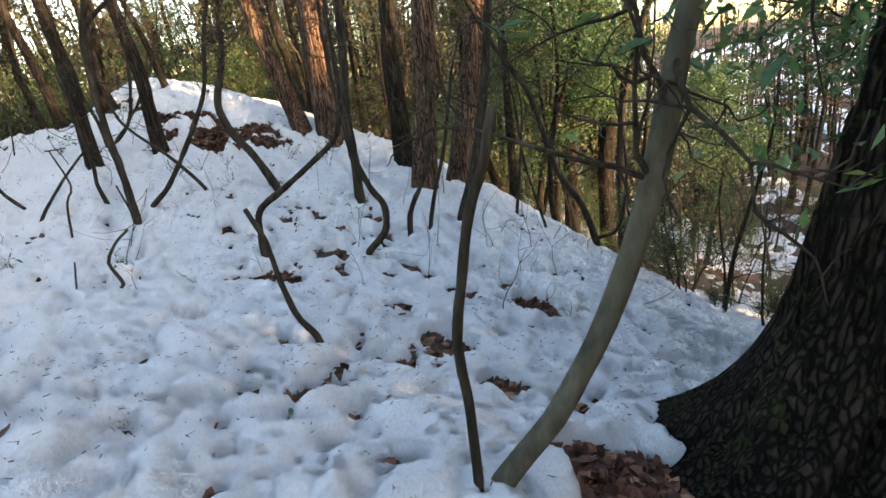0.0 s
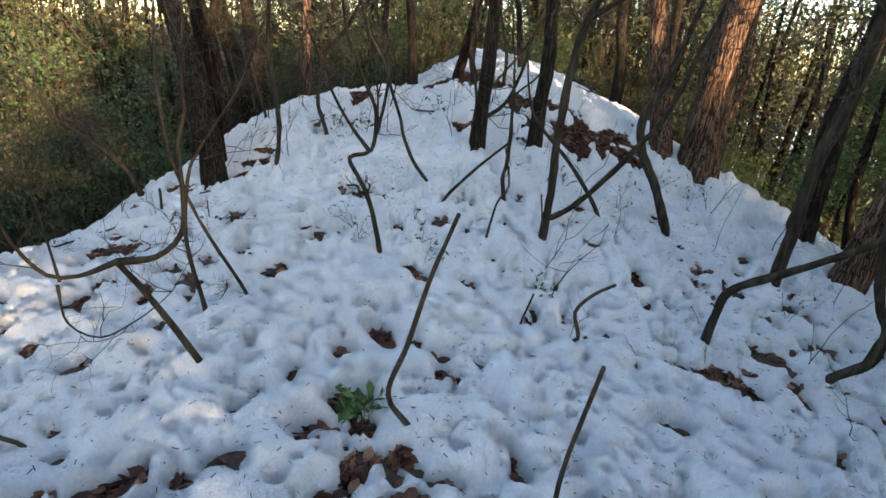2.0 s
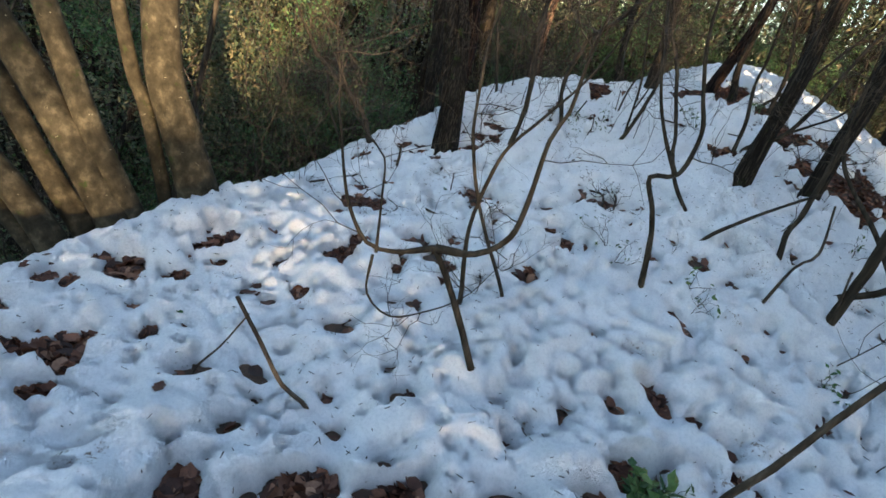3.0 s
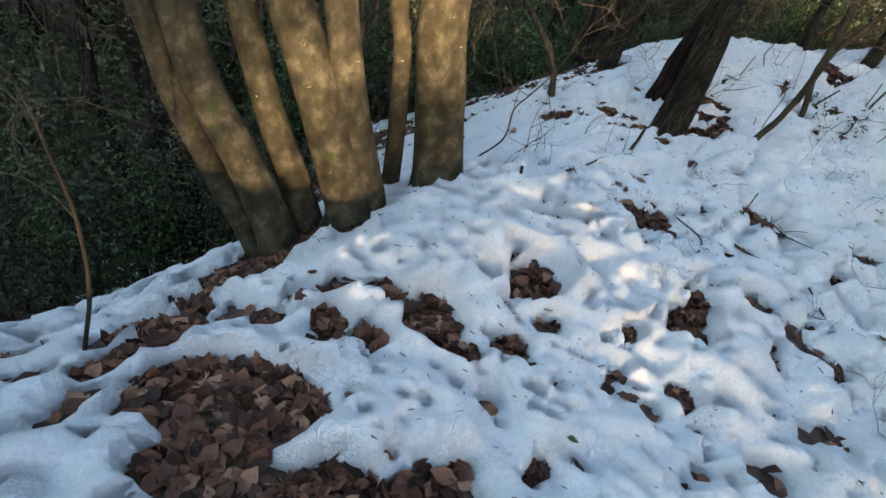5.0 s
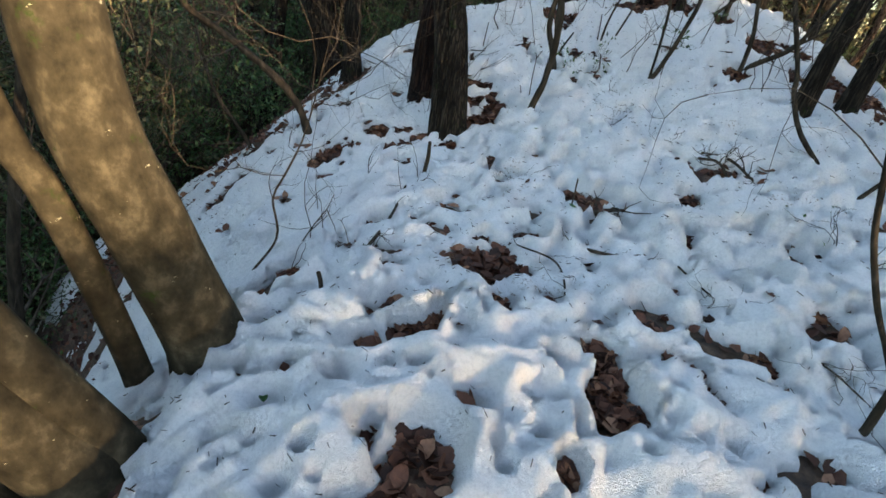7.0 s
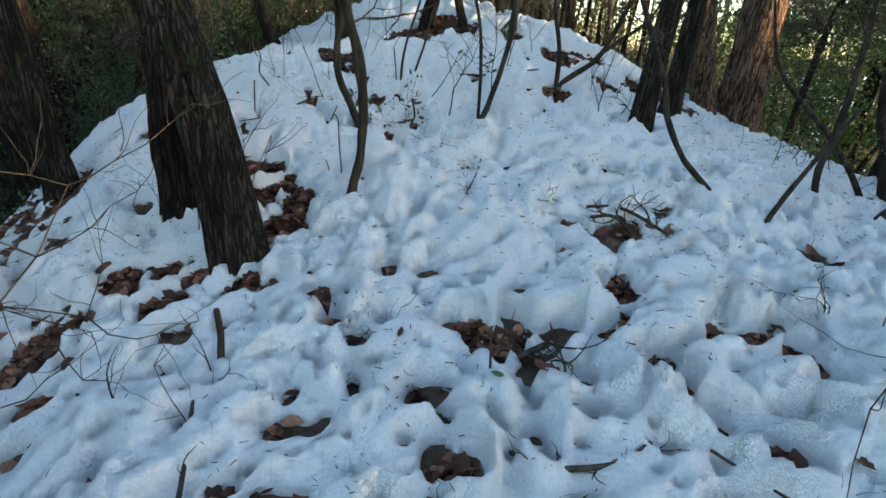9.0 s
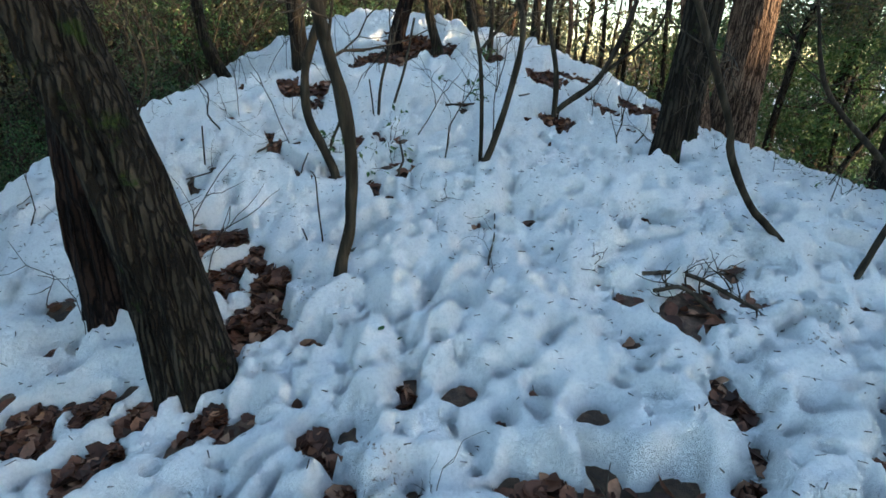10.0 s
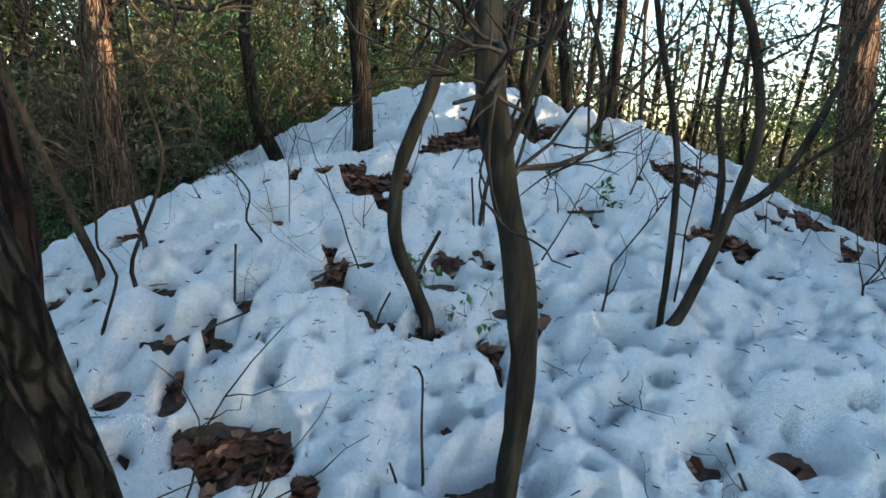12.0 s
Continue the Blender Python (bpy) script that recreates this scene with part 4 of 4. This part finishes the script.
def great_oak():
    rng = np.random.default_rng(7)
    base = np.array((1.42, 2.0, float(land(1.42, 2.0))))
    thing = new("great_oak")
    thing.location = base
    tagged(thing, "huge old oak with deeply furrowed bark and mossy root flare", "tree", "forest trees")
    sides, rows = 220, 190
    ang = np.arange(sides) * 2 * np.pi / sides
    zs = np.concatenate([np.linspace(-0.3, 2.6, rows - 20), np.linspace(2.7, 6.0, 20)])
    co = np.zeros((rows, sides, 3))
    for i, z in enumerate(zs):
        h = max(z, 0.0)
        r = oak_girth(h)
        root = np.exp(-h / 0.35) * 0.16 * np.sin(ang * 5 + 1.3)
        warp = 1.4 * vnoise(ang * 2.2, np.full(sides, z * 3.0), 41)
        per = 46
        u = np.mod(ang / (2 * np.pi) * per + warp * np.sin(ang / 2) ** 2, per)
        ridge = vnoise(u, np.full(sides, z * 2.5), 42) + 0.5 * vnoise(u * 2.3, np.full(sides, z * 7.0), 43)
        rr = r + root + 0.036 * np.clip(ridge * 1.5, -1.1, 0.55) + 0.03 * vnoise(np.cos(ang) * 2 + 5, np.sin(ang) * 2 + z * 1.5, 44)
        co[i] = np.stack([rr * np.cos(ang) + 0.19 * z, rr * np.sin(ang) + 0.04 * z, np.full(sides, z)], -1)
    idx = np.arange(rows * sides).reshape(rows, sides)
    nxt = np.roll(idx, -1, 1)
    quads = np.stack([idx[:-1], nxt[:-1], nxt[1:], idx[1:]], -1).reshape(-1, 4)
    part("trunk", grid_mesh("trunk", co.reshape(-1, 3), quads, M_OAKBIG_SHADED), thing)
    spots = []
    for _ in range(9000):
        a, z = rng.uniform(2.2, 5.4), abs(rng.normal(0, 0.22))
        if vnoise(np.array([a * 3.0]), np.array([z * 7]), 45)[0] < -0.05 + z * 0.6:
            continue
        r = oak_girth(z) + math.exp(-z / 0.35) * 0.16 * math.sin(a * 5 + 1.3) + 0.012
        spots.append((r * math.cos(a) + 0.19 * z, r * math.sin(a) + 0.04 * z, z))
    part("moss", leaves_mesh("moss", spots, 0.022, M_MOSS_SHADED, rng), thing, "soft green moss on the root flare")


great_oak()

# ---- woods on the flanks ----


def bush(name, seed, height, n_leaf, leaf, material, label):
    """An evergreen bush: several leaning stems and a ragged crown of many leaves in clumps."""
    rng = np.random.default_rng(seed)
    thing = new(name)
    tubes, tips = [], []
    for _ in range(5):
        w = rng.normal(0, 0.28, 3) + (0, 0, 1)
        w /= np.linalg.norm(w)
        t2, p2 = twig(rng, rng.normal(0, 0.12, 3) * (1, 1, 0) - (0, 0, 0.2), w, height * rng.uniform(0.6, 1.0), 0.028, 2, 0.5, 0.16, 6)
        part("stem", grid_mesh("stem", *join(t2), M_DARK), thing)
        tips += p2
    pos = np.array([t[0] for t in tips])
    pick = rng.integers(0, len(pos), n_leaf)
    spots = pos[pick] + rng.normal(0, 0.13, (n_leaf, 3)) * (1.2, 1.2, 0.6)
    tagged(part("leaves", leaves_mesh("leaves", spots, leaf, material, rng), thing), kind="stuff")
    tagged(thing, label, "bush", "evergreen undergrowth")
    return thing


def bare_tree(seed, height, r, material, leafy=0):
    """A woodland tree: crooked trunk, limbs and a haze of twigs; some keep evergreen leaves."""
    rng = np.random.default_rng(seed)
    thing = new("woodland_tree")
    pts = [np.array((0, 0, -0.3))]
    d = np.array((rng.normal(0, 0.12), rng.normal(0, 0.12), 1.0))
    for i in range(6):
        d = d * 0.85 + rng.normal(0, 0.09, 3) + (0, 0, 0.2)
        d /= np.linalg.norm(d)
        pts.append(pts[-1] + d * height / 6)
    line = smooth_line(pts, 0.25)
    part("trunk", grid_mesh("trunk", *tube(line, np.linspace(r, r * 0.3, len(line)) * (1 + 0.4 * np.exp(-np.arange(len(line)) / 2)), 10, 0.12, rng), material), thing)
    tubes, tips = [], []
    for _ in range(6):
        i = rng.integers(len(line) // 4, len(line))
        w = rng.normal(0, 1, 3) * (1, 1, 0.4) + (0, 0, 0.4)
        w /= np.linalg.norm(w)
        t2, p2 = twig(rng, line[i], w, height * rng.uniform(0.13, 0.3), r * 0.28, 2, 0.4, 0.22, 5)
        part("branch", grid_mesh("branch", *join(t2), M_DARK), thing)
        tips += p2
    if leafy:
        pos = np.array([t[0] for t in tips])
        spots = pos[rng.integers(0, len(pos), leafy)] + rng.normal(0, 0.22, (leafy, 3)) * (1.2, 1.2, 0.6)
        tagged(part("leaves", leaves_mesh("leaves", spots, 0.10, M_GREEN if seed % 2 else M_OLIVE, rng), thing), kind="stuff")
    tagged(thing, "evergreen woodland tree with dark leaves" if leafy else "bare crooked woodland tree with fine twigs", "tree", "woods on the flanks")
    return thing


BUSHES = [bush("evergreen_bush", 31, 2.2, 3000, 0.075, M_GREEN, "dark green evergreen bush on the wooded flank"), bush("evergreen_bush", 32, 3.0, 3600, 0.085, M_OLIVE, "dull olive leafy bush on the wooded flank"), bush("evergreen_bush", 33, 1.5, 2200, 0.065, M_GREEN, "low dark green evergreen bush"), bush("evergreen_bush", 34, 3.4, 4200, 0.085, M_GREEN, "tall dark green evergreen bush")]
TREES = [bare_tree(51, 7.5, 0.10, M_OAK), bare_tree(52, 9.0, 0.14, M_OAK), bare_tree(53, 6.0, 0.06, M_SAPLING), bare_tree(54, 8.5, 0.11, M_CONIFER), bare_tree(55, 7.0, 0.09, M_OAK, 4500), bare_tree(56, 8.5, 0.12, M_OAK, 9000), bare_tree(57, 6.5, 0.08, M_OAK, 9000)]
rng = np.random.default_rng(5)


def right_edge(y):
    return RIGHT_EDGE[0] + RIGHT_EDGE[1] * (min(max(y, -6), 14) - 5)


def clear(x, y):
    """Whether a place lies on the open ridge, where no wild growth may stand."""
    edge = max(right_edge(y) + 4.6, -1.5)
    return -11.2 < x < edge and -4 < y < 14.5


SPOTS = []


def scatter(kinds, count, box, gap, scale=(0.8, 1.25), sun_gap=0.0):
    tries = made = 0
    while made < count and tries < count * 40:
        tries += 1
        x, y = rng.uniform(box[0], box[1]), rng.uniform(box[2], box[3])
        if clear(x, y) or any((x - a) ** 2 + (y - b) ** 2 < gap * gap for a, b in SPOTS):
            continue
        # a gap left in the added growth so the low sun reaches the clump of stems
        if sun_gap and abs((x + 8.3) * 0.37 + (y - 0.3) * 0.93) < sun_gap:
            continue
        SPOTS.append((x, y))
        k = rng.uniform(*scale)
        ob = kinds[rng.integers(0, len(kinds))]
        m = pose(x, y, float(land(x, y)), rng.normal(0, 3), rng.normal(0, 3), rng.uniform(0, 360))
        c = copy_thing(ob, m)
        c.scale = (k, k, k)
        made += 1


scatter(BUSHES, 70, (-21, -12.5, -4, 15), 0.8, (0.6, 1.2))
scatter(BUSHES, 45, (1, 16, 7, 24), 0.9, (0.3, 0.65))
scatter(TREES[2:3], 34, (1, 18, 7, 24), 0.7, (0.35, 0.7))
scatter(BUSHES, 30, (-7, 2, 14.6, 24), 0.9, (0.4, 0.8))
scatter(BUSHES, 34, (-20, -7, 14.6, 24), 0.9, (0.7, 1.2))
scatter(TREES[4:], 26, (-24, -7.5, 15, 30), 0.9, (0.9, 1.3))
scatter(TREES[4:], 8, (-0.8, 2.2, 10.5, 18), 0.9, (0.8, 1.1))
scatter(TREES, 55, (-26, -11.8, -6, 18), 0.9)
scatter(TREES[:4], 24, (5, 28, 12, 34), 1.3)
scatter(TREES[:4], 32, (-18, 4, 15, 32), 0.9)
scatter(TREES, 60, (-46, -14, -10, 34), 1.2, (1.0, 1.4))
# next three rows: growth out of view, added to block the low sun
scatter(BUSHES[3:], 40, (3.6, 17, -13, 6), 0.7, (0.75, 1.05), 1.7)
scatter(TREES[5:], 70, (3.6, 17, -14, 6), 0.6, (0.75, 1.1), 2.45)
scatter(TREES[5:], 24, (3.6, 17, -10, 6), 0.5, (0.8, 1.2), 2.9)
scatter(TREES[2:3], 45, (2, 18, 8, 24), 0.5, (0.45, 0.8))
scatter(BUSHES, 18, (3, 18, 9, 24), 0.6, (0.4, 0.8))
# unseen trees added in the gap to break the low sun into flecks
for x, y, k in ((12.8, -7.6, 0.9), (15.6, -10.2, 1.0), (10.4, -8.6, 0.8)):
    copy_thing(TREES[4], pose(x, y, float(land(x, y)), 0, 0, 90 * x)).scale = (k, k, k)
for i, ob in enumerate(BUSHES):
    ob.matrix_basis = pose(-14.2 - i, 2.5 + 3 * i, float(land(-14.2 - i, 2.5 + 3 * i)))
for i, ob in enumerate(TREES):
    ob.matrix_basis = pose(-14.5 + 3.4 * i, 18 + (i % 3), float(land(-14.5 + 3.4 * i, 18 + (i % 3))))


def far_woods():
    """The wooded hillsides beyond the valleys, as one mass of thin trees."""
    rng = np.random.default_rng(9)
    tubes = []
    for _ in range(2600):
        a, r = rng.uniform(0, 2 * np.pi), rng.uniform(30, 95)
        x, y = -5 + r * math.cos(a), 5 + r * math.sin(a)
        if y < -12:
            continue
        z = float(land(x, y))
        h = rng.uniform(4.5, 8)
        lean = rng.normal(0, 0.5, 2)
        tubes.append(tube(np.array([(x, y, z - 0.3), (x + lean[0] * 0.4, y + lean[1] * 0.4, z + h * 0.5), (x + lean[0], y + lean[1], z + h)]), (0.10, 0.07, 0.02), 4))
        for _k in range(7):
            b = np.array((x, y, z + h * rng.uniform(0.25, 0.95)))
            w = rng.normal(0, 1, 3) * (1, 1, 0.5) + (0, 0, 0.5)
            tubes.append(tube(np.array([b, b + w * 0.8, b + w * 1.3 + rng.normal(0, 0.3, 3)]), (0.035, 0.022, 0.01), 3))
    quads = [(c, q) for c, q in tubes]
    ob = new("far_woods", grid_mesh("far_woods", *join(quads), M_SAPLING))
    tagged(ob, "bare brown winter woods on the far hillsides", "woods", kind="stuff")


far_woods()


def far_evergreens():
    """Evergreen crowns that close the view behind the crest and on the far side of the valleys."""
    rng = np.random.default_rng(19)
    spots, tubes = [], []
    while len(tubes) < 520:
        a, r = (rng.uniform(0.3, 0.95) if rng.random() < 0.7 else rng.uniform(0.9, 1.25)) * math.pi, rng.uniform(14, 38)
        x, y = -5 + r * math.cos(a), 5 + r * math.sin(a)
        if clear(x, y) or (y < 15 and -19 < x < 6):
            continue
        z, h = float(land(x, y)), rng.uniform(6, 13) * (0.5 if x > 4 else 1.0)
        tubes.append(tube(np.array([(x, y, z - 0.3), (x + rng.normal(0, 0.3), y, z + h * 0.5), (x, y + rng.normal(0, 0.4), z + h)]), (0.12, 0.08, 0.02), 5))
        knots = np.array((x, y, z)) + rng.normal(0, 1, (16, 3)) * (0.8, 0.8, 0) + np.stack([np.zeros(16), np.zeros(16), h * rng.uniform(0.15, 1.05, 16)], -1)
        spots.append(knots[rng.integers(0, 16, 330)] + rng.normal(0, 0.34, (330, 3)) * (1, 1, 0.7))
    ob = new("far_evergreens", leaves_mesh("far_evergreens", np.concatenate(spots), 0.25, M_OLIVE, rng))
    tagged(ob, "dull green evergreen crowns of the woods beyond the crest", "woods", kind="stuff")
    ob = new("far_evergreen_trunks", grid_mesh("far_evergreen_trunks", *join(tubes), M_OAK))
    tagged(ob, "dark trunks of the evergreen woods beyond the crest", "woods", kind="stuff")


far_evergreens()

# ---- thin bare shoots along the margins ----


def shoot(x, y, h):
    SEED[0] += 1
    rng = np.random.default_rng(SEED[0])
    thing = new("bare_shoot")
    thing.location = (x, y, level(x, y) - 0.03)
    tagged(thing, "thin bare upright woody shoot in the snow", "shoot", "bare shoots")
    w = rng.normal(0, 0.3, 3) + (0, 0, 1)
    t2, _tips = twig(rng, (0, 0, -0.05), w / np.linalg.norm(w), h, rng.uniform(0.003, 0.007), 1, 0.4, 0.22, 3)
    arm = part("stem", grid_mesh("stem", *t2[0], M_DARK), thing)
    tagged(part("twig_spray", grid_mesh("twig_spray", *join(t2[1:]), M_DARK), arm), kind="stuff")


shoot_rng = np.random.default_rng(21)
for box, count in (((-2.6, 1.2, 4.2, 9.0), 34), ((-10.8, -9.0, 4.5, 11.0), 26), ((-9.0, -5.0, 5.5, 12.0), 34), ((-5.5, -2.5, 3.0, 8.0), 16), ((-9.2, -8.6, 1.5, 3.5), 8)):
    for _ in range(count):
        shoot(shoot_rng.uniform(box[0], box[1]), shoot_rng.uniform(box[2], box[3]), shoot_rng.uniform(0.2, 1.0))

# ---- seedlings and small plants ----


def seedling(x, y, h, n_leaf, size):
    SEED[0] += 1
    rng = np.random.default_rng(SEED[0])
    thing = new("seedling")
    thing.location = (x, y, level(x, y) - 0.02)
    tagged(thing, "small evergreen seedling with glossy green leaves in snow", "seedling", "seedlings")
    tips = []
    for _ in range(3 if n_leaf < 30 else 6):
        w = rng.normal(0, 0.35, 3) + (0, 0, 1)
        t2, p2 = twig(rng, (0, 0, -0.03), w / np.linalg.norm(w), h * rng.uniform(0.6, 1), 0.0035, 1, 0.3, 0.3, 3)
        part("stalk", grid_mesh("stalk", *join(t2), M_DARK), thing)
        tips += p2
    pos = np.array([t[0] for t in tips])
    spots = pos[rng.integers(0, len(pos), n_leaf)] + rng.normal(0, 0.012, (n_leaf, 3))
    tagged(part("leaves", leaves_mesh("leaves", spots, size, M_GREEN, rng, 0.2), thing), kind="stuff")


seedling(-2.00, 5.70, .3, 10, .05)
seedling(-4.87, 3.63, .25, 8, .05)
seedling(-5.05, 3.78, .28, 14, .05)
seedling(-3.96, 4.10, .18, 30, .06)
seedling(-3.99, 1.85, .2, 60, .08)
seedling(-3.16, 2.54, .1, 5, .07)
seedling(-5.77, 3.65, .4, 14, .04)
seedling(-4.97, 3.85, .25, 12, .05)
seedling(-4.10, 1.82, .2, 70, .08)
seedling(-5.57, 3.50, .3, 14, .05)
seedling(-7.76, 8.00, .3, 18, .06)
seedling(-8.25, 6.55, .25, 16, .06)
seedling(-8.76, 6.45, .25, 40, .06)
seedling(-7.48, 7.58, .3, 20, .08)
seedling(-8.22, 6.42, .25, 14, .06)
seedling(-8.40, 6.21, .2, 14, .06)
seedling(-7.23, 8.92, .3, 16, .08)
seedling(-3.38, 8.35, .45, 60, .06)
seedling(-3.83, 8.04, .4, 30, .05)
seedling(-4.60, 6.16, .3, 20, .05)
seedling(-3.93, 6.28, .4, 18, .05)
seedling(-10.37, 8.63, .2, 20, .05)
seedling(-12.56, 13.81, .3, 30, .05)
seedling(-14.11, 7.50, .3, 30, .05)

# ---- fallen leaves ----


def dead_leaf_cloud(name, spots, size, label):
    """Curled dead leaves, each a bent blade of eight triangles."""
    rng = np.random.default_rng(len(spots))
    cos, fs = [], []
    u = np.array((0, 0.3, 0.65, 1.0))
    half = np.array((0.02, 0.30, 0.27, 0.02))
    for k, (x, y, z) in enumerate(spots):
        L = size * rng.uniform(0.6, 1.2)
        curl, cup, yaw, tilt, roll = rng.uniform(-0.5, 0.9), rng.uniform(0.0, 0.5), rng.uniform(0, 6.3), rng.normal(0, 0.45), rng.normal(0, 0.5)
        m = np.array(Euler((tilt, roll, yaw)).to_matrix())
        v = []
        for a, b in zip(u, half):
            zc = curl * L * (a - 0.5) ** 2
            for s in (-1, 0, 1):
                v.append((s * b * L, (a - 0.5) * L, zc + abs(s) * b * L * cup))
        cos.append(np.array(v) @ m.T + (x, y, z))
        o = 12 * k
        for i in range(3):
            for j in range(2):
                fs.append((o + 3 * i + j, o + 3 * i + j + 1, o + 3 * i + j + 4, o + 3 * i + j + 3))
    ob = new(name, grid_mesh(name, np.concatenate(cos), fs, M_BROWN))
    tagged(ob, label, "leaves", kind="stuff")


def litter():
    rng = np.random.default_rng(12)
    spots = []
    for x, y, r in BARE:
        for _ in range(int(min(420, 40 + 900 * r * r / 0.35))):
            a, q = rng.uniform(0, 6.3), r * 1.25 * math.sqrt(rng.random())
            spots.append((x + q * math.cos(a), y + q * math.sin(a), 0))
    for _ in range(52000):
        spots.append((rng.uniform(-13.5, 3), rng.uniform(-1.5, 14.5), 0))
    s = np.array(spots)
    bare = cover(s[:, 0], s[:, 1])
    keep = (bare < 0.0)
    s, bare = s[keep], bare[keep]
    s[:, 2] = land(s[:, 0], s[:, 1]) + rng.uniform(0.004, 0.035, len(s))
    dead_leaf_cloud("leaf_litter", s.tolist(), 0.10, "brown dead oak leaves heaped in the thawed patches")


litter()


def single_leaf(x, y, size, green, dz=0.012):
    SEED[0] += 1
    rng = np.random.default_rng(SEED[0])
    bm = bmesh.new()
    rows = []
    n = 7
    for i in range(n):
        u = i / (n - 1)
        half = size * 0.27 * math.sin(math.pi * min(1, u * 0.96 + 0.03)) ** 0.8 * (1 + (0.18 * (-1) ** i if not green else 0))
        z = size * 0.35 * (u - 0.5) ** 2
        rows.append([bm.verts.new((s * half, (u - 0.5) * size, z + abs(s) * half * 0.3)) for s in (-1, 0, 1)])
    for a, b in zip(rows, rows[1:]):
        for k in range(2):
            bm.faces.new((a[k], a[k + 1], b[k + 1], b[k]))
    me = bpy.data.meshes.new("leaf")
    bm.to_mesh(me)
    bm.free()
    me.materials.append(M_GREEN if green else M_BROWN)
    ob = new("leaf", me)
    ob.matrix_basis = pose(x, y, level(x, y) + dz, rng.normal(0, 14), rng.normal(0, 14), rng.uniform(0, 360))
    tagged(ob, "fresh green leaf lying on the snow" if green else "single curled red-brown oak leaf lying on snow", "leaf", "scattered leaves")


single_leaf(-6.44, 0.83, .125, False)
single_leaf(-7.02, 0.79, .08, True)
single_leaf(-7.96, 0.84, .07, True)
single_leaf(-7.25, -0.24, .08, False)
single_leaf(-7.71, -0.20, .06, False)
single_leaf(-7.53, -0.33, .09, False)
single_leaf(0.05, 3.71, .12, False)
single_leaf(0.27, 3.94, .1, False)
single_leaf(-0.94, 3.45, .1, False)
single_leaf(-3.98, 5.31, .1, False)
single_leaf(-3.53, 3.01, .06, False)
single_leaf(-2.26, 1.27, .14, False)
single_leaf(-2.23, 1.37, .1, False)
single_leaf(-1.13, 1.87, .05, True)
single_leaf(-7.38, 3.08, .06, True)
single_leaf(-7.15, 3.13, .09, False)
single_leaf(-7.20, 3.13, .075, False)
single_leaf(-5.67, 0.13, .1, False)
single_leaf(-6.45, 0.82, .11, False)
single_leaf(-6.38, 0.38, .06, True)
single_leaf(-1.10, 3.51, .1, False)
single_leaf(-1.60, 4.69, .07, False)
single_leaf(-4.89, 3.37, .08, False)
single_leaf(-8.08, 3.46, .06, False)
single_leaf(-7.83, 3.43, .06, False)
single_leaf(-8.06, 4.35, .05, True)
single_leaf(-8.14, 4.34, .05, True)
single_leaf(-6.90, 2.09, .08, False)
single_leaf(-6.14, 2.74, .08, False)
single_leaf(-7.46, 1.63, .06, False)
single_leaf(-1.66, 4.78, .07, False)
single_leaf(0.65, 5.45, .1, False)
single_leaf(-0.39, 4.21, .06, False)


def debris():
    """Needles, bark flakes and twig ends strewn on the snow."""
    rng = np.random.default_rng(77)
    n = 22000
    x, y = rng.uniform(-11.5, 2.5, n), rng.uniform(-0.5, 12, n)
    keep = vnoise(x / 1.1, y / 1.1, 61) > rng.uniform(-0.9, 0.7, n)
    x, y = x[keep], y[keep]
    t = cover(x, y)
    x, y, t = x[t > 0.02], y[t > 0.02], t[t > 0.02]
    z = land(x, y) + t + 0.003
    tubes = []
    for a, b, c in zip(x, y, z):
        w = np.array((*rng.normal(0, 1, 2), rng.normal(0, 0.25)))
        w *= rng.uniform(0.006, 0.022) / np.linalg.norm(w)
        q = np.array((a, b, c))
        r = rng.uniform(0.0012, 0.0034)
        tubes.append(tube(np.array([q - w, q + w]), (r, r * 0.7), 3))
    ob = new("forest_debris", grid_mesh("forest_debris", *join(tubes), M_DARK))
    tagged(ob, "tiny dark needles and bark flakes strewn on snow", "debris", kind="stuff")


debris()
